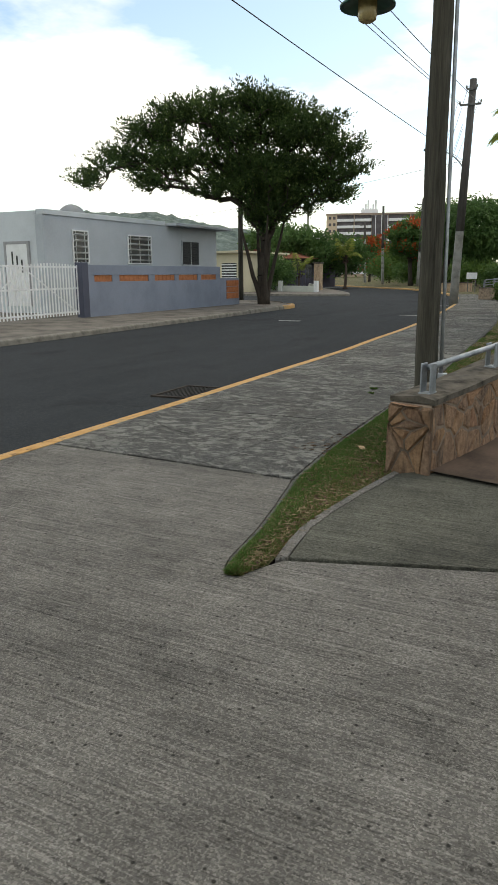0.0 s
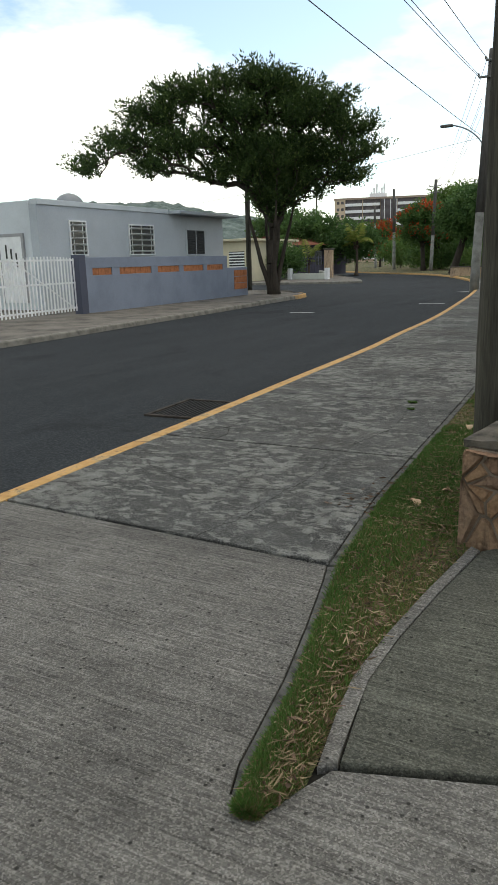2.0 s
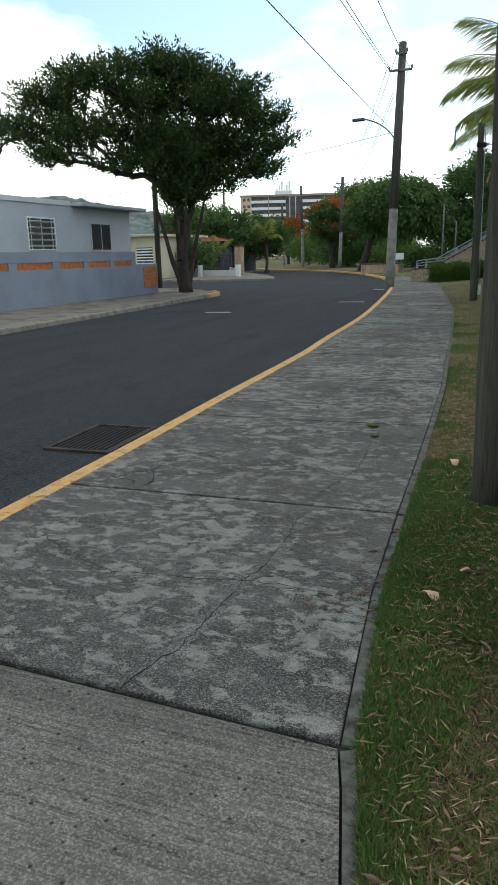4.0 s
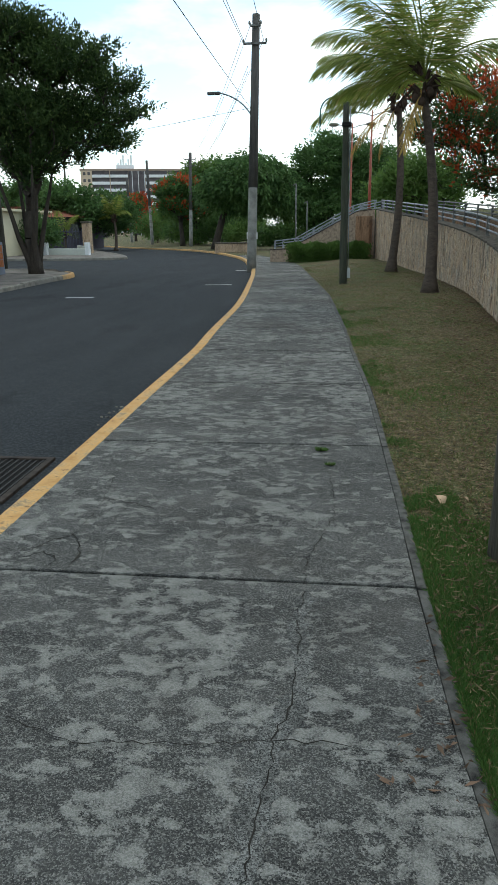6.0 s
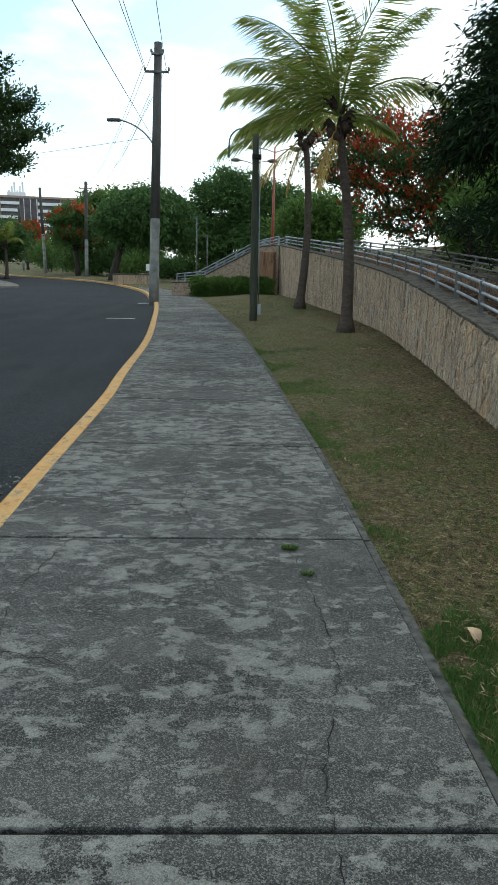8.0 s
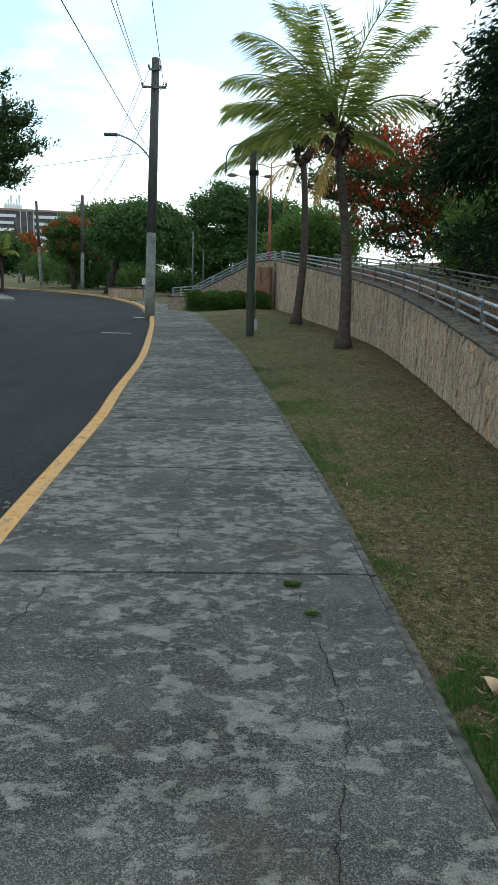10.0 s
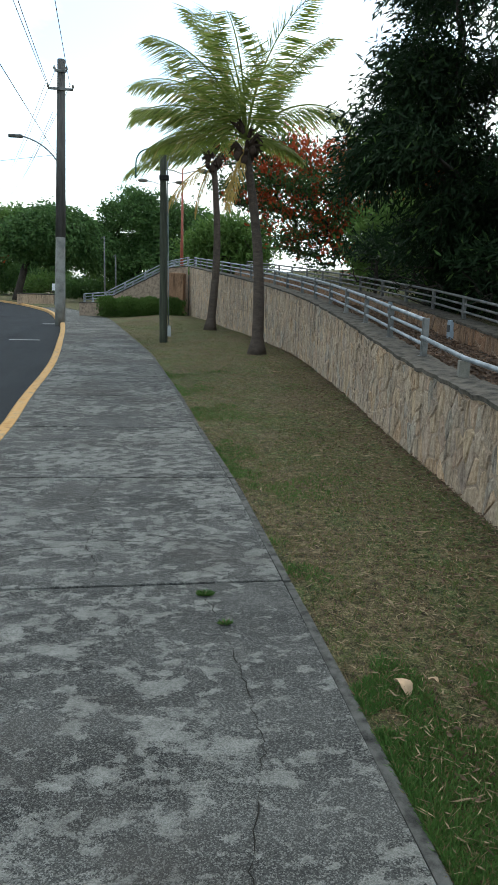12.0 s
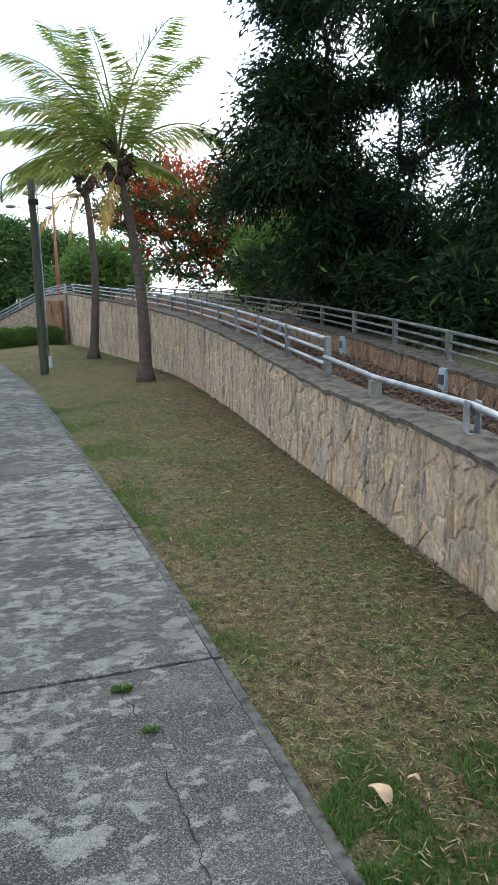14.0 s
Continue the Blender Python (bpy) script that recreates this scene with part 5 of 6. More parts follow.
# ---- trees ----
def grow(base, fork, targets, rng, r_trunk, spread=0.35, jitter=0.18, lean=(0, 0)):
    """Limbs from a trunk to every target: each joins the nearest limb already there. Returns nodes, parents and radii."""
    base, fork = np.array(base, float), np.array(fork, float)
    nodes = [base + (fork - base) * t for t in np.linspace(0, 1, 5)]
    par = [-1, 0, 1, 2, 3]
    depth = [0, 0.2, 0.4, 0.6, 0.8]
    start, filled = 3, 0
    buf, dep = np.zeros((60000, 3)), np.zeros(60000)
    order = np.argsort(((targets - fork) ** 2).sum(1))
    tips = []
    for t in targets[order]:
        m = len(nodes)
        buf[filled:m] = nodes[filled:]
        dep[filled:m] = depth[filled:]
        filled = m
        P = buf[start:m]
        d = np.sqrt(((P - t) ** 2).sum(1)) + spread * dep[start:m] + np.maximum(0, P[:, 2] - t[2]) * 0.8
        j = int(d.argmin()) + start
        a = np.array(nodes[j])
        L = np.linalg.norm(t - a)
        k = max(2, int(L / 0.8))
        prev = j
        bend = rng.normal(size=3) * jitter * L * 0.5
        for i in range(1, k + 1):
            f = i / k
            p = a + (t - a) * f + bend * math.sin(math.pi * f) + np.array([0, 0, 0.10 * L * math.sin(math.pi * f)])
            nodes.append(p)
            par.append(prev)
            depth.append(depth[prev] + L / k)
            prev = len(nodes) - 1
        tips.append(prev)
    load = np.zeros(len(nodes))
    for t in tips:
        load[t] += 1
    for i in range(len(nodes) - 1, 0, -1):
        if par[i] >= 0:
            load[par[i]] += load[i]
    rad = r_trunk * (np.maximum(load, 1) / load.max()) ** 0.44
    return np.array(nodes), par, rad


def limb_mesh(name, nodes, par, rad, material, parent, first, sides=5, least=0.0):
    verts, faces = [], []
    for i in range(first, len(nodes)):
        j = par[i]
        if j < 0 or rad[i] < least:
            continue
        a, b = nodes[j], nodes[i]
        d = (b - a) / (np.linalg.norm(b - a) + 1e-9)
        s = np.cross(d, (0.3, 0.2, 0.93) if abs(d[2]) < 0.9 else (1, 0, 0))
        s /= np.linalg.norm(s)
        u = np.cross(d, s)
        o = len(verts)
        ra = min(rad[j], rad[i] * 1.35)
        for p, r in ((a, ra), (b, rad[i])):
            for k in range(sides):
                t = 2 * math.pi * k / sides
                verts.append(tuple(p + (s * math.cos(t) + u * math.sin(t)) * r))
        for k in range(sides):
            faces.append((o + k, o + (k + 1) % sides, o + sides + (k + 1) % sides, o + sides + k))
    return raw(name, verts, faces, material, parent, soft=True)


def inside(lobes, n, rng, shell=0.35):
    """Points in a union of ellipsoids, mostly towards their skins."""
    out = []
    vol = np.array([l[3] * l[4] * l[5] for l in lobes]) ** 0.8
    for l, k in zip(lobes, np.maximum(1, (n * vol / vol.sum()).astype(int))):
        v = rng.normal(size=(k, 3))
        v /= np.linalg.norm(v, axis=1, keepdims=True)
        r = (shell + (1 - shell) * rng.uniform(0, 1, k) ** 0.5)[:, None]
        out.append(np.array(l[:3]) + v * r * np.array(l[3:6]))
    return np.concatenate(out)


def tree(name, label, base, fork, lobes, clumps, per, leaf, material, rng_seed, r_trunk=0.2, clump=(0.5, 0.5, 0.3), droop=0.0, up=0.3,
         limbs_min=0.006, flowers=None, flower_share=0.0, group="", shell=0.35, bark=None, trunks=1, twigs=7, flatness=0.45):
    rng = np.random.default_rng(rng_seed)
    ob = thing(name, label, "tree", group, at=base)
    targets = inside(lobes, clumps, rng, shell)
    targets = targets[targets[:, 2] > base[2] + 0.3]
    nodes, par, rad = grow(base, fork, targets, rng, r_trunk)
    bark = bark or BARK
    bm = bmesh.new()
    tr = [Vector(n) for n in nodes[:5]]
    rr = [r_trunk * v for v in (1.35, 1.05, 0.98, 0.95, 0.92)]
    tr[0].z -= 0.15
    tube(bm, tr, rr, 12)
    for k in range(trunks - 1):
        a = 2 * math.pi * k / max(1, trunks - 1) + 0.7
        o = Vector((math.cos(a), math.sin(a), 0))
        tube(bm, [p + o * (r_trunk * (0.45 + 1.3 * (i / 4) ** 1.3)) for i, p in enumerate(tr)] + [tr[4] + o * (r_trunk * 2.6) + Vector((0, 0, 0.9)), tr[4] + o * (r_trunk * 3.5) + Vector((0, 0, 1.7)), tr[4] + o * (r_trunk * 4.3) + Vector((0, 0, 2.6))],
             [r * (0.58 - 0.16 * i / 4) for i, r in enumerate(rr)] + [r_trunk * 0.32, r_trunk * 0.24, r_trunk * 0.12], 9)
    part("trunk", bm, bark, ob, soft=True)
    limb_mesh("branch_frame", nodes, par, rad, bark, ob, 5, 5, limbs_min)
    centre = np.array(fork, float)
    out = targets - centre
    out /= np.linalg.norm(out, axis=1, keepdims=True)
    n = len(targets) * per
    idx = np.repeat(np.arange(len(targets)), per)
    # each clump is a handful of leafy twigs that reach outwards
    twig = rng.normal(size=(len(targets), twigs, 3)) * np.array([1, 1, flatness])
    twig = twig / np.linalg.norm(twig, axis=2, keepdims=True) + out[:, None, :] * 0.75 + np.array([0, 0, up - droop * 0.6])
    twig /= np.linalg.norm(twig, axis=2, keepdims=True)
    which = np.arange(n) % twigs
    d = twig[idx, which]
    u = rng.uniform(-0.15, 1.0, n)[:, None]
    pos = targets[idx] + d * u * clump[0] + rng.normal(size=(n, 3)) * clump[1] * 0.5
    pos[:, 2] -= droop * 0.25 * (u[:, 0] ** 2) * clump[0]
    way = d * 0.9 + rng.normal(size=(n, 3)) * 0.55
    way[:, 2] -= droop
    size = rng.uniform(0.7, 1.25, n)
    keep = pos[:, 2] > base[2] + 0.15
    # nothing grows down over the ramp and its railings
    face = np.interp(pos[:, 1], *WALL_T)
    keep &= ~((base[1] < 36) & (base[0] > 3) & (pos[:, 0] < face + 2.8) & (pos[:, 2] < np.interp(pos[:, 1], *TOP_T) + 0.8))
    pick = rng.uniform(0, 1, n)
    hue = np.repeat(rng.uniform(0, 1, len(targets)), per)
    fl = (hue < flower_share) & (pick < 0.75)
    sel = keep & ~fl
    leaf_mesh("crown", pos[sel], way[sel], leaf[1] * size[sel], leaf[0] * size[sel], material, ob, rng=rng)
    if flowers is not None:
        sel = keep & fl
        leaf_mesh("blossom", pos[sel] + np.array([0, 0, clump[2] * 0.5]), way[sel] + np.array([0, 0, 0.6]), leaf[1] * 1.5 * size[sel], leaf[0] * size[sel], flowers, ob, rng=rng, label="clusters of red blossom")
    return ob


# broad fine-leaved street tree across the street, its crown in flat tiers
tree("street_tree", "broad dark green street tree with several stems", (-12.0, 26.1, 0.05), (-12.1, 26.1, 1.3),
     [(-19.0, 22.8, 5.5, 1.0, 0.8, 0.3), (-17.5, 23.3, 6.2, 1.4, 1.1, 0.4), (-16.2, 24.0, 7.2, 1.5, 1.4, 0.45), (-14.9, 24.6, 8.0, 1.5, 1.5, 0.4),
      (-15.2, 24.4, 6.1, 1.7, 1.5, 0.4), (-16.1, 24.0, 5.3, 1.3, 1.1, 0.3), (-13.0, 25.8, 8.5, 1.6, 1.7, 0.4), (-13.0, 25.6, 7.2, 1.9, 1.8, 0.5),
      (-12.6, 25.8, 5.9, 2.0, 1.8, 0.5), (-13.9, 25.2, 5.0, 1.2, 1.0, 0.35), (-11.2, 26.3, 8.1, 1.5, 1.6, 0.4), (-10.7, 26.5, 7.0, 1.7, 1.6, 0.45),
      (-9.8, 26.7, 7.4, 1.1, 1.2, 0.35), (-9.0, 26.9, 6.5, 1.1, 1.2, 0.35), (-9.6, 26.8, 5.5, 1.4, 1.3, 0.4), (-8.2, 27.1, 5.7, 0.7, 0.8, 0.22),
      (-9.2, 26.9, 4.6, 1.0, 1.0, 0.28), (-10.6, 26.5, 4.4, 1.2, 1.1, 0.5), (-11.8, 26.1, 4.2, 1.2, 1.1, 0.8), (-12.2, 25.8, 5.0, 1.7, 1.5, 0.7), (-10.8, 26.4, 5.6, 1.5, 1.3, 0.6), (-12.0, 26.0, 3.6, 0.8, 0.8, 0.6)],
     980, 105, (0.15, 0.062), LEAF_BIG, 4, 0.25, (0.9, 0.10, 0.2), up=0.30, shell=0.15, trunks=5, twigs=6, flatness=0.28)

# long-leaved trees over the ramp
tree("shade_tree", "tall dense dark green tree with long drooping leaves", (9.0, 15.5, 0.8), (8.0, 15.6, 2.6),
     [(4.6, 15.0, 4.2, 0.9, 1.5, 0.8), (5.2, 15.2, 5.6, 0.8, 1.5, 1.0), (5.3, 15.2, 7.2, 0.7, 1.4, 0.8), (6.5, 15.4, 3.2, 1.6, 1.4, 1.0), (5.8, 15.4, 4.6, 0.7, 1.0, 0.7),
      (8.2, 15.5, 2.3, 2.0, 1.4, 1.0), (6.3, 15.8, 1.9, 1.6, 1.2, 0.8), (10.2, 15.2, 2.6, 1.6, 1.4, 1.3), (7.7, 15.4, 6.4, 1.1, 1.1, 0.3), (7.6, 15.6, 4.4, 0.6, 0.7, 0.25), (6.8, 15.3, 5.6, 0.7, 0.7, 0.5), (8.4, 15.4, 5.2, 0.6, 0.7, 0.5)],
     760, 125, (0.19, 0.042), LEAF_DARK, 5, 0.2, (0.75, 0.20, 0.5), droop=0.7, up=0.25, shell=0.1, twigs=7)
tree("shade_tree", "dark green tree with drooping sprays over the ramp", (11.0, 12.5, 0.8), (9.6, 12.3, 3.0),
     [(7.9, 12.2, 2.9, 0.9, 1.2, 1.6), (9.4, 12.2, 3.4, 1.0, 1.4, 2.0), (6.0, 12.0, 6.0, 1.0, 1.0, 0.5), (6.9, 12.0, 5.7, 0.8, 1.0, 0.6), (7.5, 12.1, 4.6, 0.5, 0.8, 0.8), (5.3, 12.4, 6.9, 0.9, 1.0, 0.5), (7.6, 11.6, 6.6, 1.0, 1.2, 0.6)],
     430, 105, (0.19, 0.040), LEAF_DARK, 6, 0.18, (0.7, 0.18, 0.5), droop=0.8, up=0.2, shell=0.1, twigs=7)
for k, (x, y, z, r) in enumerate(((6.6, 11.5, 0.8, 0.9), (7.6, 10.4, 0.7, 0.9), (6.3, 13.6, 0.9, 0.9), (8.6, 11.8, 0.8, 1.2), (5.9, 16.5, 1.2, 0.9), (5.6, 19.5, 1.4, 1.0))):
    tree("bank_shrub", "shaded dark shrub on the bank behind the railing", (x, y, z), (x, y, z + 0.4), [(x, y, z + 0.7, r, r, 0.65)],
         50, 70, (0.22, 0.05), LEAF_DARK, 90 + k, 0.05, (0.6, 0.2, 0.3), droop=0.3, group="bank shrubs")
tree("flame_tree", "spreading flame tree with red blossom", (8.2, 29.0, 1.0), (7.6, 28.8, 3.2),
     [(4.6, 28.2, 4.9, 2.6, 2.4, 0.9), (7.2, 27.8, 4.8, 2.8, 2.2, 1.3), (10.0, 27.5, 4.6, 2.4, 2.2, 1.5), (3.4, 28.4, 6.2, 2.0, 1.6, 0.6), (7.6, 27.5, 3.2, 3.0, 1.6, 1.2), (6.3, 28.2, 5.8, 1.8, 1.6, 0.5), (5.4, 27.6, 3.6, 2.0, 1.4, 0.9), (8.8, 26.5, 2.8, 2.0, 1.4, 1.0)],
     430, 96, (0.16, 0.065), LEAF_FLAME, 7, 0.22, (1.05, 0.2, 0.22), up=0.15, flowers=FLOWER, flower_share=0.22, shell=0.2, flatness=0.2)
tree("bush_tree", "bright green bushy tree behind the ramp", (7.6, 24.5, 1.2), (7.6, 24.5, 2.0),
     [(7.4, 24.0, 2.9, 1.3, 1.3, 1.1)], 90, 90, (0.2, 0.08), LEAF_LIME, 8, 0.12, (0.5, 0.5, 0.35), up=0.4)
tree("bush_tree", "bright green tree seen beyond the palms", (3.8, 44, 0.0), (3.8, 44, 2.2),
     [(3.8, 44, 3.6, 2.6, 1.6, 1.6)], 110, 80, (0.3, 0.12), LEAF_LIME, 9, 0.14, (0.7, 0.7, 0.5), up=0.4)

# clipped round figs and mangoes beyond the stairs
tree("fig_tree", "dense rounded fig tree with drooping foliage", (-12.2, 61.0, 0.0), (-11.5, 61.0, 2.4),
     [(-9.2, 61, 5.0, 3.5, 3.2, 2.0), (-6.6, 61, 4.3, 1.8, 2.2, 1.4), (-11.4, 61, 4.5, 1.7, 2.0, 1.2)],
     560, 95, (0.34, 0.14), LEAF_FIG, 10, 0.3, (0.9, 0.4, 0.5), droop=0.7, up=0.2, shell=0.5)
tree("mango_tree", "large dark green mango tree", (-2.6, 64.0, 0.0), (-2.6, 64, 2.6),
     [(-2.8, 63.5, 6.0, 3.0, 2.6, 2.9), (0.6, 63, 5.4, 3.0, 2.6, 2.8), (3.5, 62, 4.0, 2.4, 2.4, 2.0), (-1.6, 62, 3.0, 3.6, 2.4, 2.0)],
     720, 62, (0.36, 0.13), LEAF_MANGO, 11, 0.3, (0.9, 0.4, 0.55), droop=0.4, shell=0.45)
tree("flame_tree", "far flame tree crowned with red blossom", (-18.9, 76.5, 0.0), (-19.2, 77, 2.5),
     [(-19.2, 77, 5.4, 2.5, 2.2, 1.0), (-19.0, 77.2, 4.0, 2.2, 2.2, 1.2), (-17.4, 77, 5.2, 1.2, 1.6, 0.7)],
     260, 60, (0.32, 0.14), LEAF_MANGO, 12, 0.24, (0.8, 0.3, 0.4), flowers=FLOWER, flower_share=0.16)
tree("park_tree", "green tree behind the bend", (-19.0, 84.0, 0.0), (-19.0, 84, 2.0),
     [(-19.5, 84, 4.0, 4.0, 3.0, 3.6), (-17.5, 84, 7.2, 2.6, 2.2, 1.7), (-14.5, 82, 3.2, 3.0, 2.0, 2.6)], 360, 55, (0.42, 0.18), LEAF_LIME, 13, 0.26, (1.1, 0.5, 0.6))
tree("park_tree", "dark green tree behind the garden wall", (-27.5, 66.0, 0.0), (-27.5, 66, 1.8),
     [(-27, 64, 3.2, 3.6, 2.4, 2.2), (-23.2, 66.5, 3.0, 2.2, 2.0, 1.9), (-31, 66, 3.8, 3.2, 2.4, 2.2)], 380, 60, (0.36, 0.15), LEAF_FIG, 14, 0.24, (0.9, 0.45, 0.5))
tree("park_tree", "far orange-flowered tree by the street", (-36.5, 115.0, 0.0), (-36.5, 115, 2.0),
     [(-36.5, 115, 4.2, 2.6, 2.2, 2.8), (-33.5, 116, 2.6, 1.8, 1.8, 1.6)], 200, 50, (0.5, 0.2), LEAF_FIG, 15, 0.2, (0.9, 0.4, 0.5), flowers=FLOWER, flower_share=0.4)
for k, (x, y, r) in enumerate(((-23, 49.5, 1.6), (-26.5, 50.5, 1.9), (-30.5, 47.5, 1.7))):
    tree("garden_shrub", "dark green garden shrub behind the low wall", (x, y, 0.0), (x, y, 0.7), [(x, y, 1.3, r, r * 0.8, 1.0)],
         70, 60, (0.26, 0.1), LEAF_FIG, 30 + k, 0.08, (0.5, 0.5, 0.35), group="garden shrubs")
for k, (x, y, r, h) in enumerate(((-11.5, 75, 2.6, 2.0), (-8.0, 70, 1.8, 1.1), (-5.2, 72, 3.4, 2.6), (-15.0, 78, 2.4, 2.4), (2.5, 50, 2.2, 2.0), (-22.5, 92, 3.0, 2.4), (-28.5, 100, 3.2, 3.0))):
    tree("verge_shrub", "pale green shrub on the far verge", (x, y, 0.0), (x, y, 0.6), [(x, y, h * 0.6, r, r * 0.7, h * 0.62)],
         80, 55, (0.34, 0.13), LEAF_LIME if k % 2 == 0 else LEAF_MANGO, 40 + k, 0.08, (0.6, 0.6, 0.4), group="verge shrubs")


def hedge():
    rng = np.random.default_rng(17)
    ob = thing("hedge", "clipped dark green hedge before the stair wall", "hedge", at=(-1.2, 34.2, 0.1))
    n = 17000
    u = rng.uniform(0, 1, n)
    x = -3.0 + 3.7 * u
    y = 35.1 - 1.35 * u
    a = rng.uniform(-0.3, math.pi, n)
    wob = 1 + 0.12 * np.sin(u * 23) + rng.normal(size=n) * 0.06
    pos = np.stack([x + rng.normal(size=n) * 0.1, y - np.cos(a) * 0.5 * wob, 0.12 + np.maximum(0, np.sin(a)) * 0.62 * wob + 0.08 * u], 1)
    way = np.stack([rng.normal(size=n) * 0.6, -np.cos(a) + rng.normal(size=n) * 0.5, np.sin(a) + rng.normal(size=n) * 0.5], 1)
    leaf_mesh("foliage", pos, way, 0.07, 0.14, LEAF_LIME, ob, rng=rng)
    bm = bmesh.new()
    for k in range(9):
        t = (k + 0.5) / 9
        tube(bm, [(-3.0 + 3.7 * t, 35.1 - 1.35 * t, -0.05), (-2.97 + 3.7 * t, 35.1 - 1.35 * t, 0.3), (-2.9 + 3.7 * t, 35.05 - 1.35 * t, 0.6)], [0.03, 0.025, 0.01], 6)
    part("stems", bm, BARK, ob)
    return ob


hedge()
# ---- palms ----
def frond(parent, root, yaw, pitch, length, curl, rng, material, density=100):
    """One palm frond: a curved midrib and two rows of hanging leaflets."""
    d = Vector((math.cos(yaw), math.sin(yaw), 0))
    pts = []
    p = Vector(root)
    a = pitch
    n = 14
    for i in range(n + 1):
        pts.append(p.copy())
        p = p + (d * math.cos(a) + Vector((0, 0, math.sin(a)))) * (length / n)
        a -= curl / n * (0.5 + 1.1 * i / n)
    fr = part("frond", tubed(pts, [0.026 * (1 - 0.85 * i / n) + 0.003 for i in range(n + 1)], 5), material, parent, soft=True)
    side = d.cross(Vector((0, 0, 1)))
    base, way, ln, fl = [], [], [], []
    for k in range(density):
        f = 0.12 + 0.88 * k / density
        q = f * n
        i = min(n - 1, int(q))
        c = pts[i].lerp(pts[i + 1], q - i)
        t = (pts[i + 1] - pts[i]).normalized()
        for s in (-1, 1):
            w = side * s * 0.72 + t * (0.55 + 0.45 * f) + Vector((0, 0, -0.45 - 0.35 * rng.uniform()))
            base.append(c)
            way.append(w + Vector(rng.normal(size=3) * 0.06))
            fl.append(t + Vector(rng.normal(size=3) * 0.12))
            ln.append(length * 0.31 * (math.sin(math.pi * min(1, 0.2 + 0.72 * f)) + 0.2) * rng.uniform(0.85, 1.1))
    leaflets = leaf_mesh("leaflet_fringe", np.array(base), np.array(way), 0.028, np.array(ln), material, fr, fold=0.12, rng=rng, flat=np.array(fl))
    leaflets["kind"] = "stuff"
    return fr


def palm(label, base, top, r0, r1, fronds, length, seed, dry):
    rng = np.random.default_rng(seed)
    ob = thing("palm_tree", label, "palm tree", "coconut palms", at=base)
    a, b = Vector(base), Vector(top)
    n = 26
    pts, rr = [], []
    for i in range(n + 1):
        t = i / n
        p = a.lerp(b, t) + Vector((0.16 * math.sin(math.pi * t), 0, 0)) * (b - a).length / 5
        pts.append(p)
        rr.append((r0 + (r1 - r0) * t ** 0.7 + (0.10 if i == 0 else 0.03 if i == 1 else 0)) * (1 + 0.035 * (i % 2)))
    pts[0].z -= 0.12
    part("trunk", tubed(pts, rr, 14), PALM_BARK, ob, soft=True)
    bm = bmesh.new()
    for k in range(26):
        t = rng.uniform(0, 2 * math.pi)
        h = rng.uniform(-0.25, 0.45)
        q = b + Vector((math.cos(t) * 0.12, math.sin(t) * 0.12, h))
        tube(bm, [q, q + Vector((math.cos(t) * 0.12, math.sin(t) * 0.12, 0.14)), q + Vector((math.cos(t) * 0.26, math.sin(t) * 0.26, 0.22 - 0.3 * rng.uniform()))], [0.05, 0.04, 0.012], 5)
    part("crown_fibre", bm, COCONUT, ob, "brown fibrous frond bases")
    for k in range(7):
        t = 2 * math.pi * k / 7
        bm = bmesh.new()
        bmesh.ops.create_uvsphere(bm, u_segments=10, v_segments=7, radius=1, matrix=Matrix.Translation(b + Vector((math.cos(t) * 0.2, math.sin(t) * 0.2, -0.02 - 0.1 * (k % 3)))) @ Matrix.Diagonal((0.085, 0.085, 0.11, 1)))
        part("coconut", bm, COCONUT, ob, soft=True)
    for yaw, pitch, k, curl in fronds:
        frond(ob, b + Vector((0, 0, 0.25)), radians(yaw), radians(pitch), length * k, curl, rng, FROND)
    for yaw, pitch, k, curl in dry:
        frond(ob, b + Vector((0, 0, 0.05)), radians(yaw), radians(pitch), length * k, curl, rng, FROND_DRY, 30)
    return ob


PALM_FRONDS = [(172, 80, 1.0, 0.8), (142, 82, 1.0, 0.6), (250, 76, 0.95, 1.3), (192, 66, 1.0, 1.2), (168, 52, 1.0, 1.3), (186, 34, 0.90, 1.3),
               (164, 16, 0.8, 1.0), (8, 68, 1.0, 0.8), (350, 46, 0.92, 1.9), (15, 8, 0.5, 1.0), (122, 60, 0.95, 1.1), (62, 74, 0.9, 1.0), (318, 80, 1.0, 0.9)]
palm("slender coconut palm with a full green crown", (2.24, 17.15, 0.1), (1.86, 17.2, 4.45), 0.15, 0.085, PALM_FRONDS, 2.92, 51, [(230, -50, 0.5, 0.6), (175, -62, 0.45, 0.5)])
palm("slender coconut palm behind its neighbour", (1.53, 24.5, 0.17), (1.55, 24.5, 5.35), 0.15, 0.09,
     [(y + 20, p, k, c) for y, p, k, c in PALM_FRONDS[::2]] + [(178, 5, 1.0, 0.9), (140, 30, 0.9, 1.0)], 2.9, 52, [(170, -60, 0.6, 0.5), (190, -30, 0.8, 0.8)])
palm("small far palm at the kerb", (-22.1, 64.2, 0.0), (-22.1, 64.2, 2.6), 0.16, 0.1, PALM_FRONDS[::2], 2.2, 53, [])
palm("small garden palm behind the fence", (-24.6, 58.5, 0.0), (-24.6, 58.5, 1.2), 0.14, 0.1, PALM_FRONDS[1::2], 2.0, 54, [])


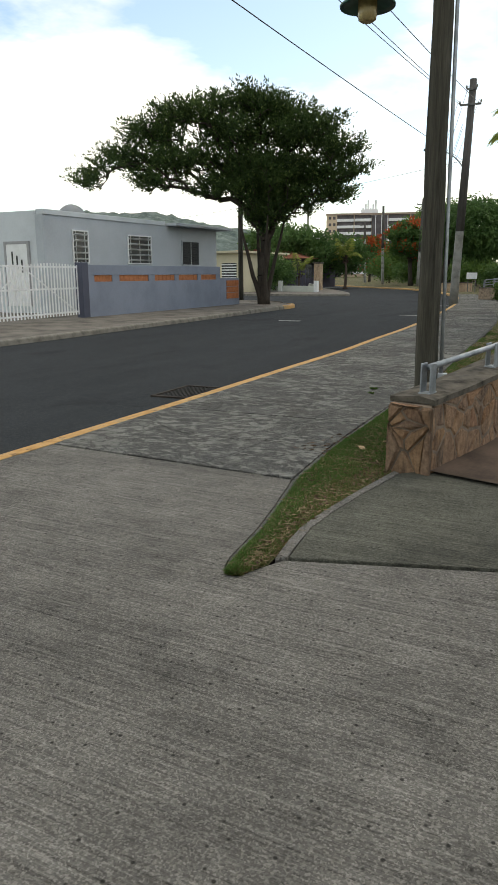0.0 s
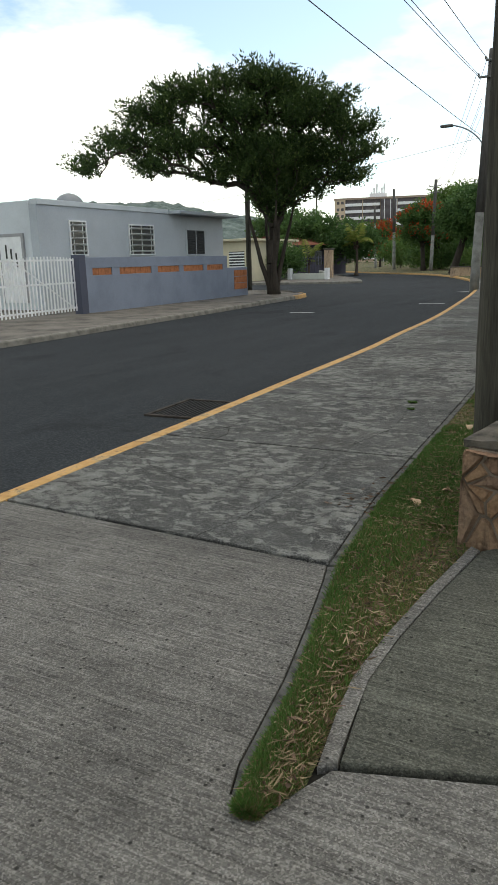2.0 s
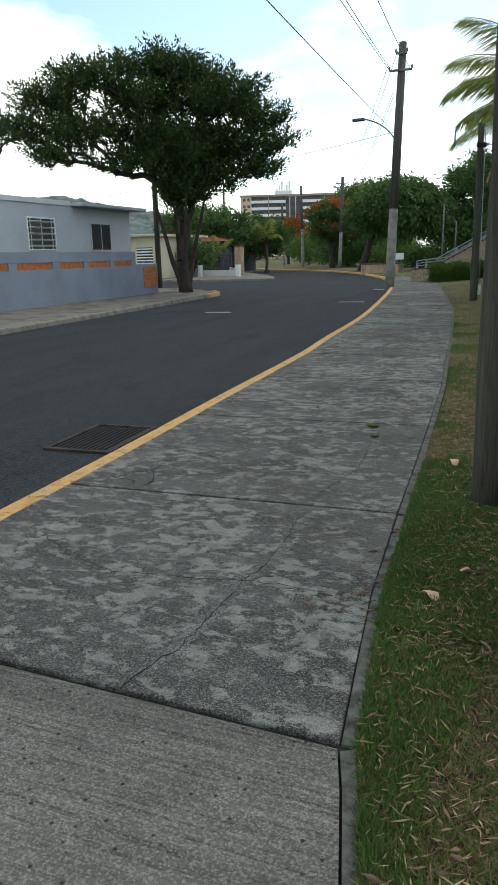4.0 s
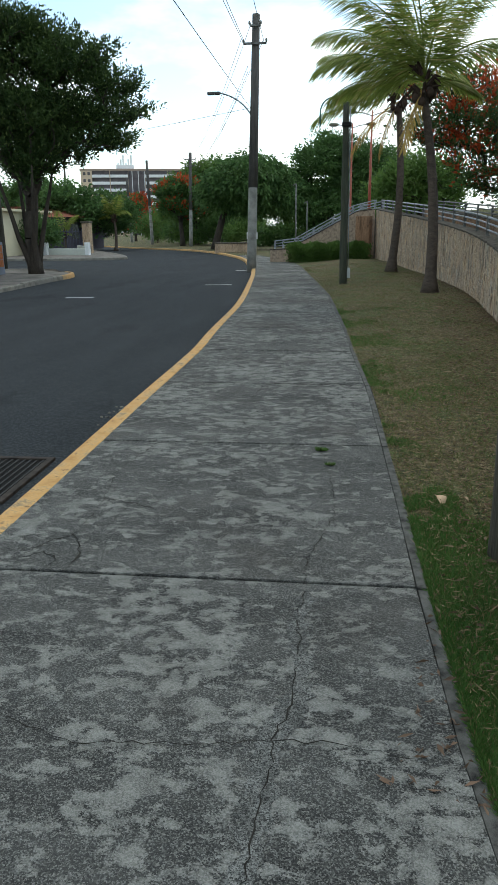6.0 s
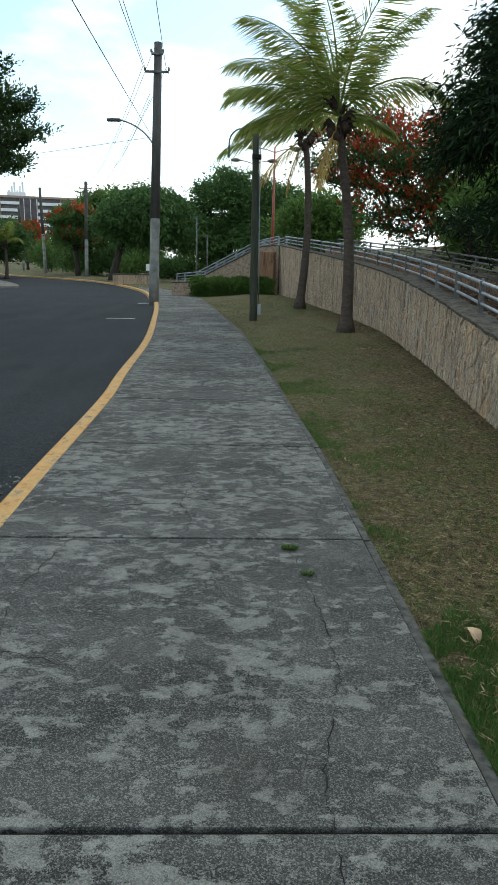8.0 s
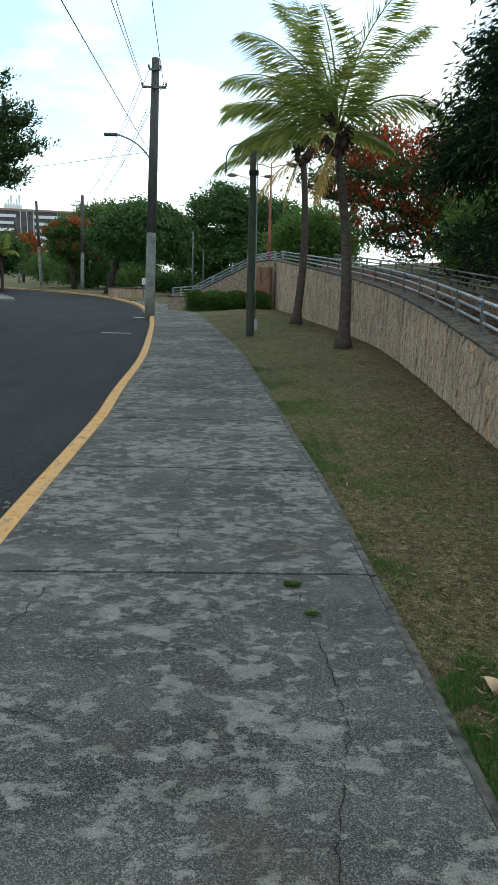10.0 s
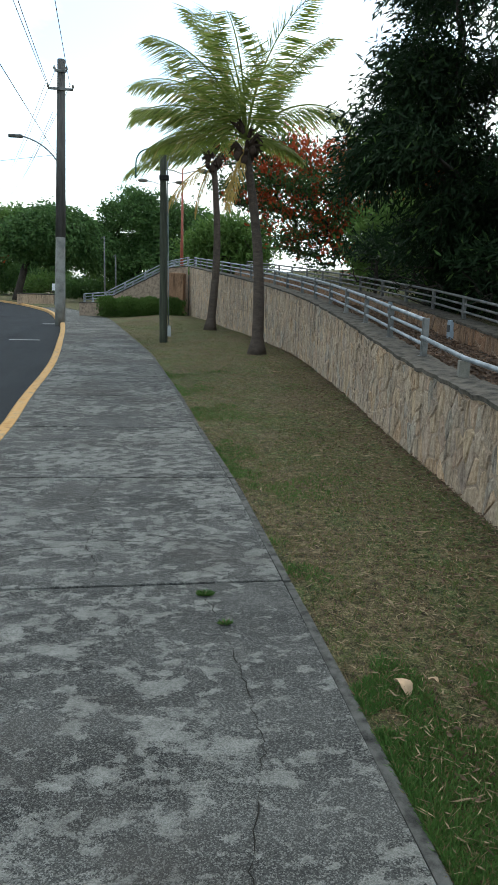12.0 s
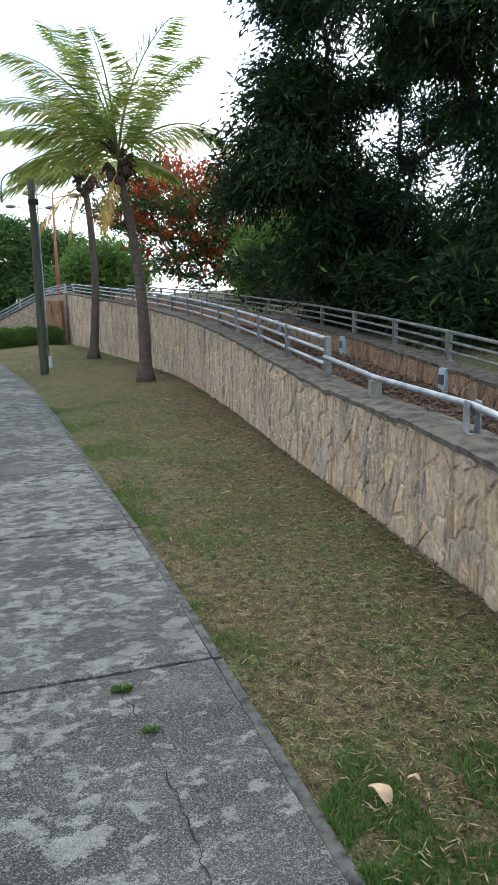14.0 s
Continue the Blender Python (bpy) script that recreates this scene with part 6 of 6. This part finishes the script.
# ---- turf, straw, leaves and cracks ----
def turf(name, label, n, seed, y0, y1, material, height, green):
    rng = np.random.default_rng(seed)
    ys = y0 + (y1 - y0) * rng.uniform(0, 1, n) ** 2.0
    out = []
    for y in ys:
        if y < 0.8:
            x0 = float(np.interp(y, EDGE_Y, EDGE_LEFT))
            x1 = float(np.interp(y, EDGE_Y, EDGE_RIGHT))
        else:
            x0, x1 = walk_x(y) + 0.01, wall_x(y) - 0.03
        u = rng.uniform() ** (1.5 if green else 1.0)
        x = x0 + (x1 - x0) * u
        if y < 0.75 and u > 0.30 + 0.55 * abs(noise.noise((x * 3.0, y * 1.6, 9))) and rng.uniform() < (0.9 if green else 0.6):
            continue
        patch = noise.noise((x * 1.5, y * 0.9, 4)) + 0.5 * noise.noise((x * 4.5, y * 3.5, 6))
        if not green and y > 2.6 and patch < 0.0 and rng.uniform() < 0.45:
            continue
        if green and patch < (-0.7 if y < 3.0 else -0.05 if y < 3.8 else 0.22) + (0.1 if y < 3.0 else 0.8) * u - 0.12:
            continue
        out.append((x, y, lawn_z(x, y) - 0.004))
    pos = np.array(out)
    k = len(pos)
    way = np.stack([rng.normal(size=k) * 0.8, rng.normal(size=k) * 0.8, np.abs(rng.normal(size=k)) * 0.7 + (0.5 if green else 0.25)], 1)
    ob = leaf_mesh(name, pos, way, 0.005, height * rng.uniform(0.6, 1.4, k), material, None, rng=rng)
    return tagged(ob, label, "grass", kind="stuff")


turf("lawn_grass", "short patchy turf with brown blades", 200000, 61, -1.46, 30, BLADE, 0.030, False)
turf("edge_grass", "thick fresh grass at the near end of the lawn", 90000, 66, 0.9, 4.2, LUSH, 0.032, True)
turf("lush_grass", "fresh green grass along the pavement edge", 110000, 62, -1.46, 14, LUSH, 0.036, True)


def scatter(name, label, n, seed, y0, y1, size, width, material, where):
    rng = np.random.default_rng(seed)
    pos, way = [], []
    for _ in range(n):
        y = y0 + (y1 - y0) * rng.uniform() ** 1.3
        p = where(y, rng)
        if p is None:
            continue
        pos.append(p)
        a = rng.uniform(0, 2 * math.pi)
        way.append((math.cos(a), math.sin(a), rng.normal() * 0.12))
    pos, way = np.array(pos), np.array(way)
    ob = leaf_mesh(name, pos, way, width * rng.uniform(0.6, 1.3, len(pos)), size * rng.uniform(0.35, 1.3, len(pos)), material, None, fold=0.2, rng=rng)
    return tagged(ob, label, "litter", kind="stuff")


def on_lawn(y, rng):
    if y < 0.75:
        if rng.uniform() < 0.7:
            return None
        x0 = float(np.interp(y, EDGE_Y, EDGE_LEFT))
        x = x0 + (float(np.interp(y, EDGE_Y, EDGE_RIGHT)) - x0) * rng.uniform()
    else:
        x = walk_x(y) + 0.03 + (wall_x(y) - walk_x(y) - 0.1) * rng.uniform() ** 0.8
    return (x, y, lawn_z(x, y) + 0.018 + 0.01 * rng.uniform())


def by_wall(y, rng):
    x = wall_x(y) - 0.04 - 0.9 * rng.uniform() ** 2.2
    return (x, y, lawn_z(x, y) + 0.012 + 0.01 * rng.uniform())


WALL_NORMAL = normals(WALL_FACE)


def on_ramp(y, rng):
    i = int(np.interp(y, WALL_T[0], np.arange(len(WALL_T[0]))))
    p, nn_ = WALL_FACE[i], WALL_NORMAL[i]
    d = rng.uniform(0.42, 2.05)
    z = max(0.012, wall_z(y) - float(np.interp(y, [0.7, 3, 6, 9, 34], [0.51, 0.60, 0.53, 0.42, 0.4])))
    return (p.x - nn_.x * d, y - nn_.y * d, z + 0.012 + 0.03 * rng.uniform())


scatter("straw", "dry straw and leaf fragments strewn over the lawn", 19000, 63, -1.4, 24, 0.055, 0.005, STRAW, on_lawn)
scatter("bamboo_leaves", "pale dry bamboo leaves lying on the lawn", 60, 64, 0.8, 14, 0.15, 0.016, STRAW, on_lawn)
scatter("strip_litter", "brown crumbled leaves on the bare strip", 900, 67, -1.4, 1.6, 0.045, 0.012, LITTER, on_lawn)
scatter("wall_litter", "brown leaf fragments along the foot of the wall", 5000, 68, 0.9, 22, 0.05, 0.014, LITTER, by_wall)
scatter("leaf_litter", "brown fallen leaves covering the ramp", 16000, 65, 3, 20, 0.085, 0.032, LITTER, on_ramp)


def crack(points, width, label="dark crack in the concrete"):
    """A thin jagged dark fissure that lies in the slab's skin."""
    rng = np.random.default_rng(int(abs(points[0][0] * 1000)) + 7)
    pts = []
    for (x0, y0), (x1, y1) in zip(points[:-1], points[1:]):
        L = math.hypot(x1 - x0, y1 - y0)
        k = max(2, int(L / 0.035))
        for i in range(k):
            t = i / k
            pts.append((x0 + (x1 - x0) * t + rng.normal() * 0.008, y0 + (y1 - y0) * t + rng.normal() * 0.008))
    pts.append(points[-1])
    verts, faces = [], []
    for i, (x, y) in enumerate(pts):
        a, b = pts[max(0, i - 1)], pts[min(len(pts) - 1, i + 1)]
        d = Vector((b[0] - a[0], b[1] - a[1])).normalized()
        w = width * 0.7 * rng.uniform(0.1, 1.4) * (0.3 if i in (0, len(pts) - 1) else 1)
        verts += [(x - d.y * w, y + d.x * w, 0.0065), (x, y, 0.005), (x + d.y * w, y - d.x * w, 0.0065)]
        if i:
            o = 3 * i
            faces += [(o - 3, o, o + 1, o - 2), (o - 2, o + 1, o + 2, o - 1)]
    ob = raw("crack", verts, faces, JOINT, pavement, label)
    return ob


def repair(points, width, seed):
    """A thin ragged band of mortar smeared over a crack."""
    P = smooth(points, 26)
    verts, faces = [], []
    for i, p in enumerate(P):
        d = (P[min(i + 1, len(P) - 1)] - P[max(i - 1, 0)]).normalized()
        end = min(1.0, 0.25 + min(i, len(P) - 1 - i) / 6)
        for s_ in (-1, 1):
            w = s_ * width * end * (1 + 0.9 * noise.noise((p.x * 6 + seed, p.y * 4, s_)) + 0.7 * noise.noise((p.x * 20, p.y * 19 + seed, s_ * 3)) + 0.5 * noise.noise((p.x * 40, p.y * 55 + seed, s_ * 3)))
            verts += [(p.x - d.y * w, p.y + d.x * w, 0.0028), (p.x - d.y * w * 0.9, p.y + d.x * w * 0.9, 0.0042)]
        if i:
            o = 4 * i
            faces += [(o - 4, o, o + 1, o - 3), (o - 3, o + 1, o + 3, o - 1), (o - 1, o + 3, o + 2, o - 2)]
    return raw("repair_patch", verts, faces, REPAIR, pavement, "smooth grey mortar smeared along a crack")


repair([(0.54, 2.06), (0.54, 1.75), (0.57, 1.5), (0.55, 1.25), (0.50, 1.0), (0.50, 0.6), (0.45, 0.25)], 0.042, 3)
crack([(0.47, 4.14), (0.55, 3.73), (0.59, 3.29), (0.62, 2.92), (0.55, 2.6), (0.51, 2.32), (0.52, 2.12)], 0.0028)
crack([(0.52, 2.08), (0.52, 1.83), (0.56, 1.58), (0.54, 1.4), (0.56, 1.23), (0.50, 1.08), (0.52, 0.94), (0.50, 0.5), (0.42, 0.16)], 0.0034)
crack([(0.50, 1.06), (0.25, 1.03), (-0.1, 0.98), (-0.4, 1.06), (-0.75, 1.3)], 0.0028)
crack([(0.50, 1.06), (0.7, 1.1), (0.95, 1.06)], 0.0028)
crack([(-0.89, 2.25), (-0.81, 2.42), (-0.73, 2.49), (-0.61, 2.3), (-0.61, 2.13)], 0.006)
crack([(-0.89, 2.2), (-0.8, 2.28), (-0.7, 2.2), (-0.72, 2.12)], 0.006)
crack([(-0.73, 2.49), (-0.76, 3.04), (-0.85, 3.5), (-0.8, 4.01), (-0.75, 4.28)], 0.0028)
crack([(-0.76, 3.04), (-0.55, 2.98), (-0.4, 2.9)], 0.003)
crack([(-0.12, 4.4), (-0.12, 4.6), (-0.22, 4.9), (-0.18, 5.29), (-0.3, 5.8), (-0.25, 6.4)], 0.0034)
crack([(-0.18, 5.0), (0.1, 4.95), (0.35, 5.1)], 0.0028)
crack([(-0.75, 4.75), (-0.5, 4.85), (-0.22, 4.9)], 0.0028)


def tuft(x, y, r, n, seed):
    rng = np.random.default_rng(seed)
    a = rng.uniform(0, 2 * math.pi, n)
    q = rng.uniform(0, 1, n) ** 0.5 * r
    pos = np.stack([x + np.cos(a) * q * 1.6, y + np.sin(a) * q * 0.7, np.full(n, 0.002)], 1)
    way = np.stack([np.cos(a) * 0.7 + rng.normal(size=n) * 0.3, np.sin(a) * 0.7, np.full(n, 0.7)], 1)
    ob = thing("weed_tuft", "small green weed growing in a pavement crack", "weed", "pavement weeds", at=(x, y, 0))
    leaf_mesh("leaves", pos, way, 0.009, rng.uniform(0.012, 0.035, n), LUSH, ob, rng=rng)


tuft(0.47, 4.17, 0.022, 200, 71)
tuft(0.55, 3.84, 0.013, 70, 72)


def dry_leaf(x, y, yaw, size, stand):
    """A curled dry leaf resting on the grass."""
    bm = bmesh.new()
    rows = []
    for i in range(7):
        t = i / 6
        w = size * 0.33 * math.sin(math.pi * min(1, 0.08 + 0.9 * t)) ** 0.7
        rows.append([bm.verts.new((s * w, size * (t - 0.5), 0.02 + stand * math.sin(math.pi * t) * 0.5 + (abs(s) ** 1.5) * size * 0.22 * math.sin(math.pi * t) + 0.004 * math.sin(9 * t + 5 * s))) for s in (-1, -0.5, 0, 0.5, 1)])
    for a, b in zip(rows[:-1], rows[1:]):
        for i in range(4):
            bm.faces.new((a[i], a[i + 1], b[i + 1], b[i]))
    bmesh.ops.transform(bm, matrix=pose(x, y, lawn_z(x, y), 18, 8, yaw), verts=bm.verts)
    ob = part("dry_leaf", bm, painted("tan_dry_leaf", (0.46, 0.33, 0.21), 0.75, 0.2, 20, 0.2), None, "", True)
    return tagged(ob, "curled pale brown dry leaf on the grass", "leaf", "dry leaves")


dry_leaf(1.21, 3.26, 25, 0.095, 0.03)
dry_leaf(1.36, 3.3, 70, 0.05, 0.01)
dry_leaf(1.45, 1.5, 120, 0.07, 0.01)
dry_leaf(1.32, 1.2, 60, 0.09, 0.01)


# ---- small things on the road and the walls ----
def road_mark(x, y, w, d, yaw, label):
    ob = part("road_mark", boxed((-w / 2, -d / 2, -0.127), (w / 2, d / 2, -0.122), 0.0, pose(x, y, 0, 0, 0, yaw)), painted("worn_white_paint", (0.34, 0.34, 0.33), 0.85, 0.35, 7, 0.2))
    return tagged(ob, label, "road mark", kind="structure")


road_mark(-6.77, 17.5, 0.75, 0.22, 6, "worn white paint patch on the asphalt")
road_mark(-3.93, 22.05, 0.85, 0.16, 6, "worn white paint bar near the kerb")
road_mark(-4.6, 30.4, 0.5, 0.35, 30, "small white paint mark beside the kerb")


def step_light(x, y, z, yaw):
    ob = thing("step_light", "grey-blue metal step light on the ramp wall", "wall light", "ramp step lights", at=(x, y, z))
    m = pose(x, y, z, 0, 0, yaw)
    grey = painted("light_box_grey", (0.30, 0.36, 0.42), 0.5, 0.15, 6)
    part("housing", boxed((-0.035, -0.07, -0.17), (0.045, 0.07, 0.17), 0.01, m), grey, ob)
    part("louvre", boxed((-0.05, -0.05, -0.03), (-0.034, 0.05, 0.09), 0.004, m), DARK_SLAT, ob)
    return ob


for y, d in ((9.2, 2.06), (12.8, 2.06), (16.5, 2.06)):
    c = wall_cap(y, d)
    step_light(c[0], c[1], back_z(y) - 0.2, 3)
rng = np.random.default_rng(81)
for k in range(16):
    x, y = -1.60 + rng.normal() * 0.05, 5.5 + rng.normal() * 0.22
    bm = bmesh.new()
    bmesh.ops.create_icosphere(bm, subdivisions=1, radius=0.006 + 0.009 * rng.uniform(), matrix=pose(x, y, -0.124, 20 * k, 35 * k, 0) @ Matrix.Diagonal((1.3, 1, 0.6, 1)))
    tagged(part("pebble", bm, OLD_KERB), "pale broken concrete pebble lying on the asphalt", "pebble", "pebbles by the kerb")


def sign_board(x, y, z, w, hgt, label):
    ob = thing("sign_board", label, "sign", at=(x, y, 0))
    part("panel", boxed((x - w / 2, y - 0.03, z), (x + w / 2, y + 0.03, z + hgt), 0.01), WHITE, ob)
    for s in (-1, 1):
        part("leg", tubed([(x + s * w * 0.35, y + 0.05, -0.05), (x + s * w * 0.35, y + 0.05, z + hgt * 0.6)], 0.03, 6), DULL_STEEL, ob)
    return ob


sign_board(-7.3, 50.5, 0.95, 0.75, 0.45, "blank white sign board by the far pavement")
part_wall = thing("planter_wall", "low brown stone planter wall on the verge", "wall", at=(-8.9, 52.5, 0))
part("wall", boxed((-10.3, 52.0, -0.05), (-7.6, 52.5, 0.62), 0.03), STONE_FAR, part_wall)
part("coping", boxed((-10.35, 51.95, 0.622), (-7.55, 52.55, 0.70), 0.02), CAP, part_wall)


def parked_car(x, y, yaw):
    """A small dark car parked far down the street."""
    ob = thing("car", "small dark grey car parked far down the street", "car", at=(x, y, -0.13))
    m = pose(x, y, -0.13, 0, 0, yaw)
    bm = bmesh.new()
    box(bm, (-2.0, -0.82, 0.28), (2.0, 0.82, 0.85), 0.16, m)
    part("body", bm, painted("car_grey", (0.05, 0.055, 0.065), 0.35, 0.1, 2, 0.6), ob)
    bm = bmesh.new()
    box(bm, (-1.2, -0.72, 0.80), (1.1, 0.72, 1.42), 0.22, m)
    part("cabin", bm, DARK_GLASS, ob)
    for sx in (-1.25, 1.25):
        for sy in (-0.8, 0.8):
            p = m @ Vector((sx, sy - 0.1, 0.31))
            q = m @ Vector((sx, sy + 0.1, 0.31))
            part("wheel", tubed([p, q], 0.31, 16), WIRE, ob)
    for sy in (-0.55, 0.55):
        part("headlight", boxed((1.93, sy - 0.18, 0.55), (2.01, sy + 0.18, 0.70), 0.02, m), WHITE, ob)
    return ob


parked_car(-42.5, 98, 125)
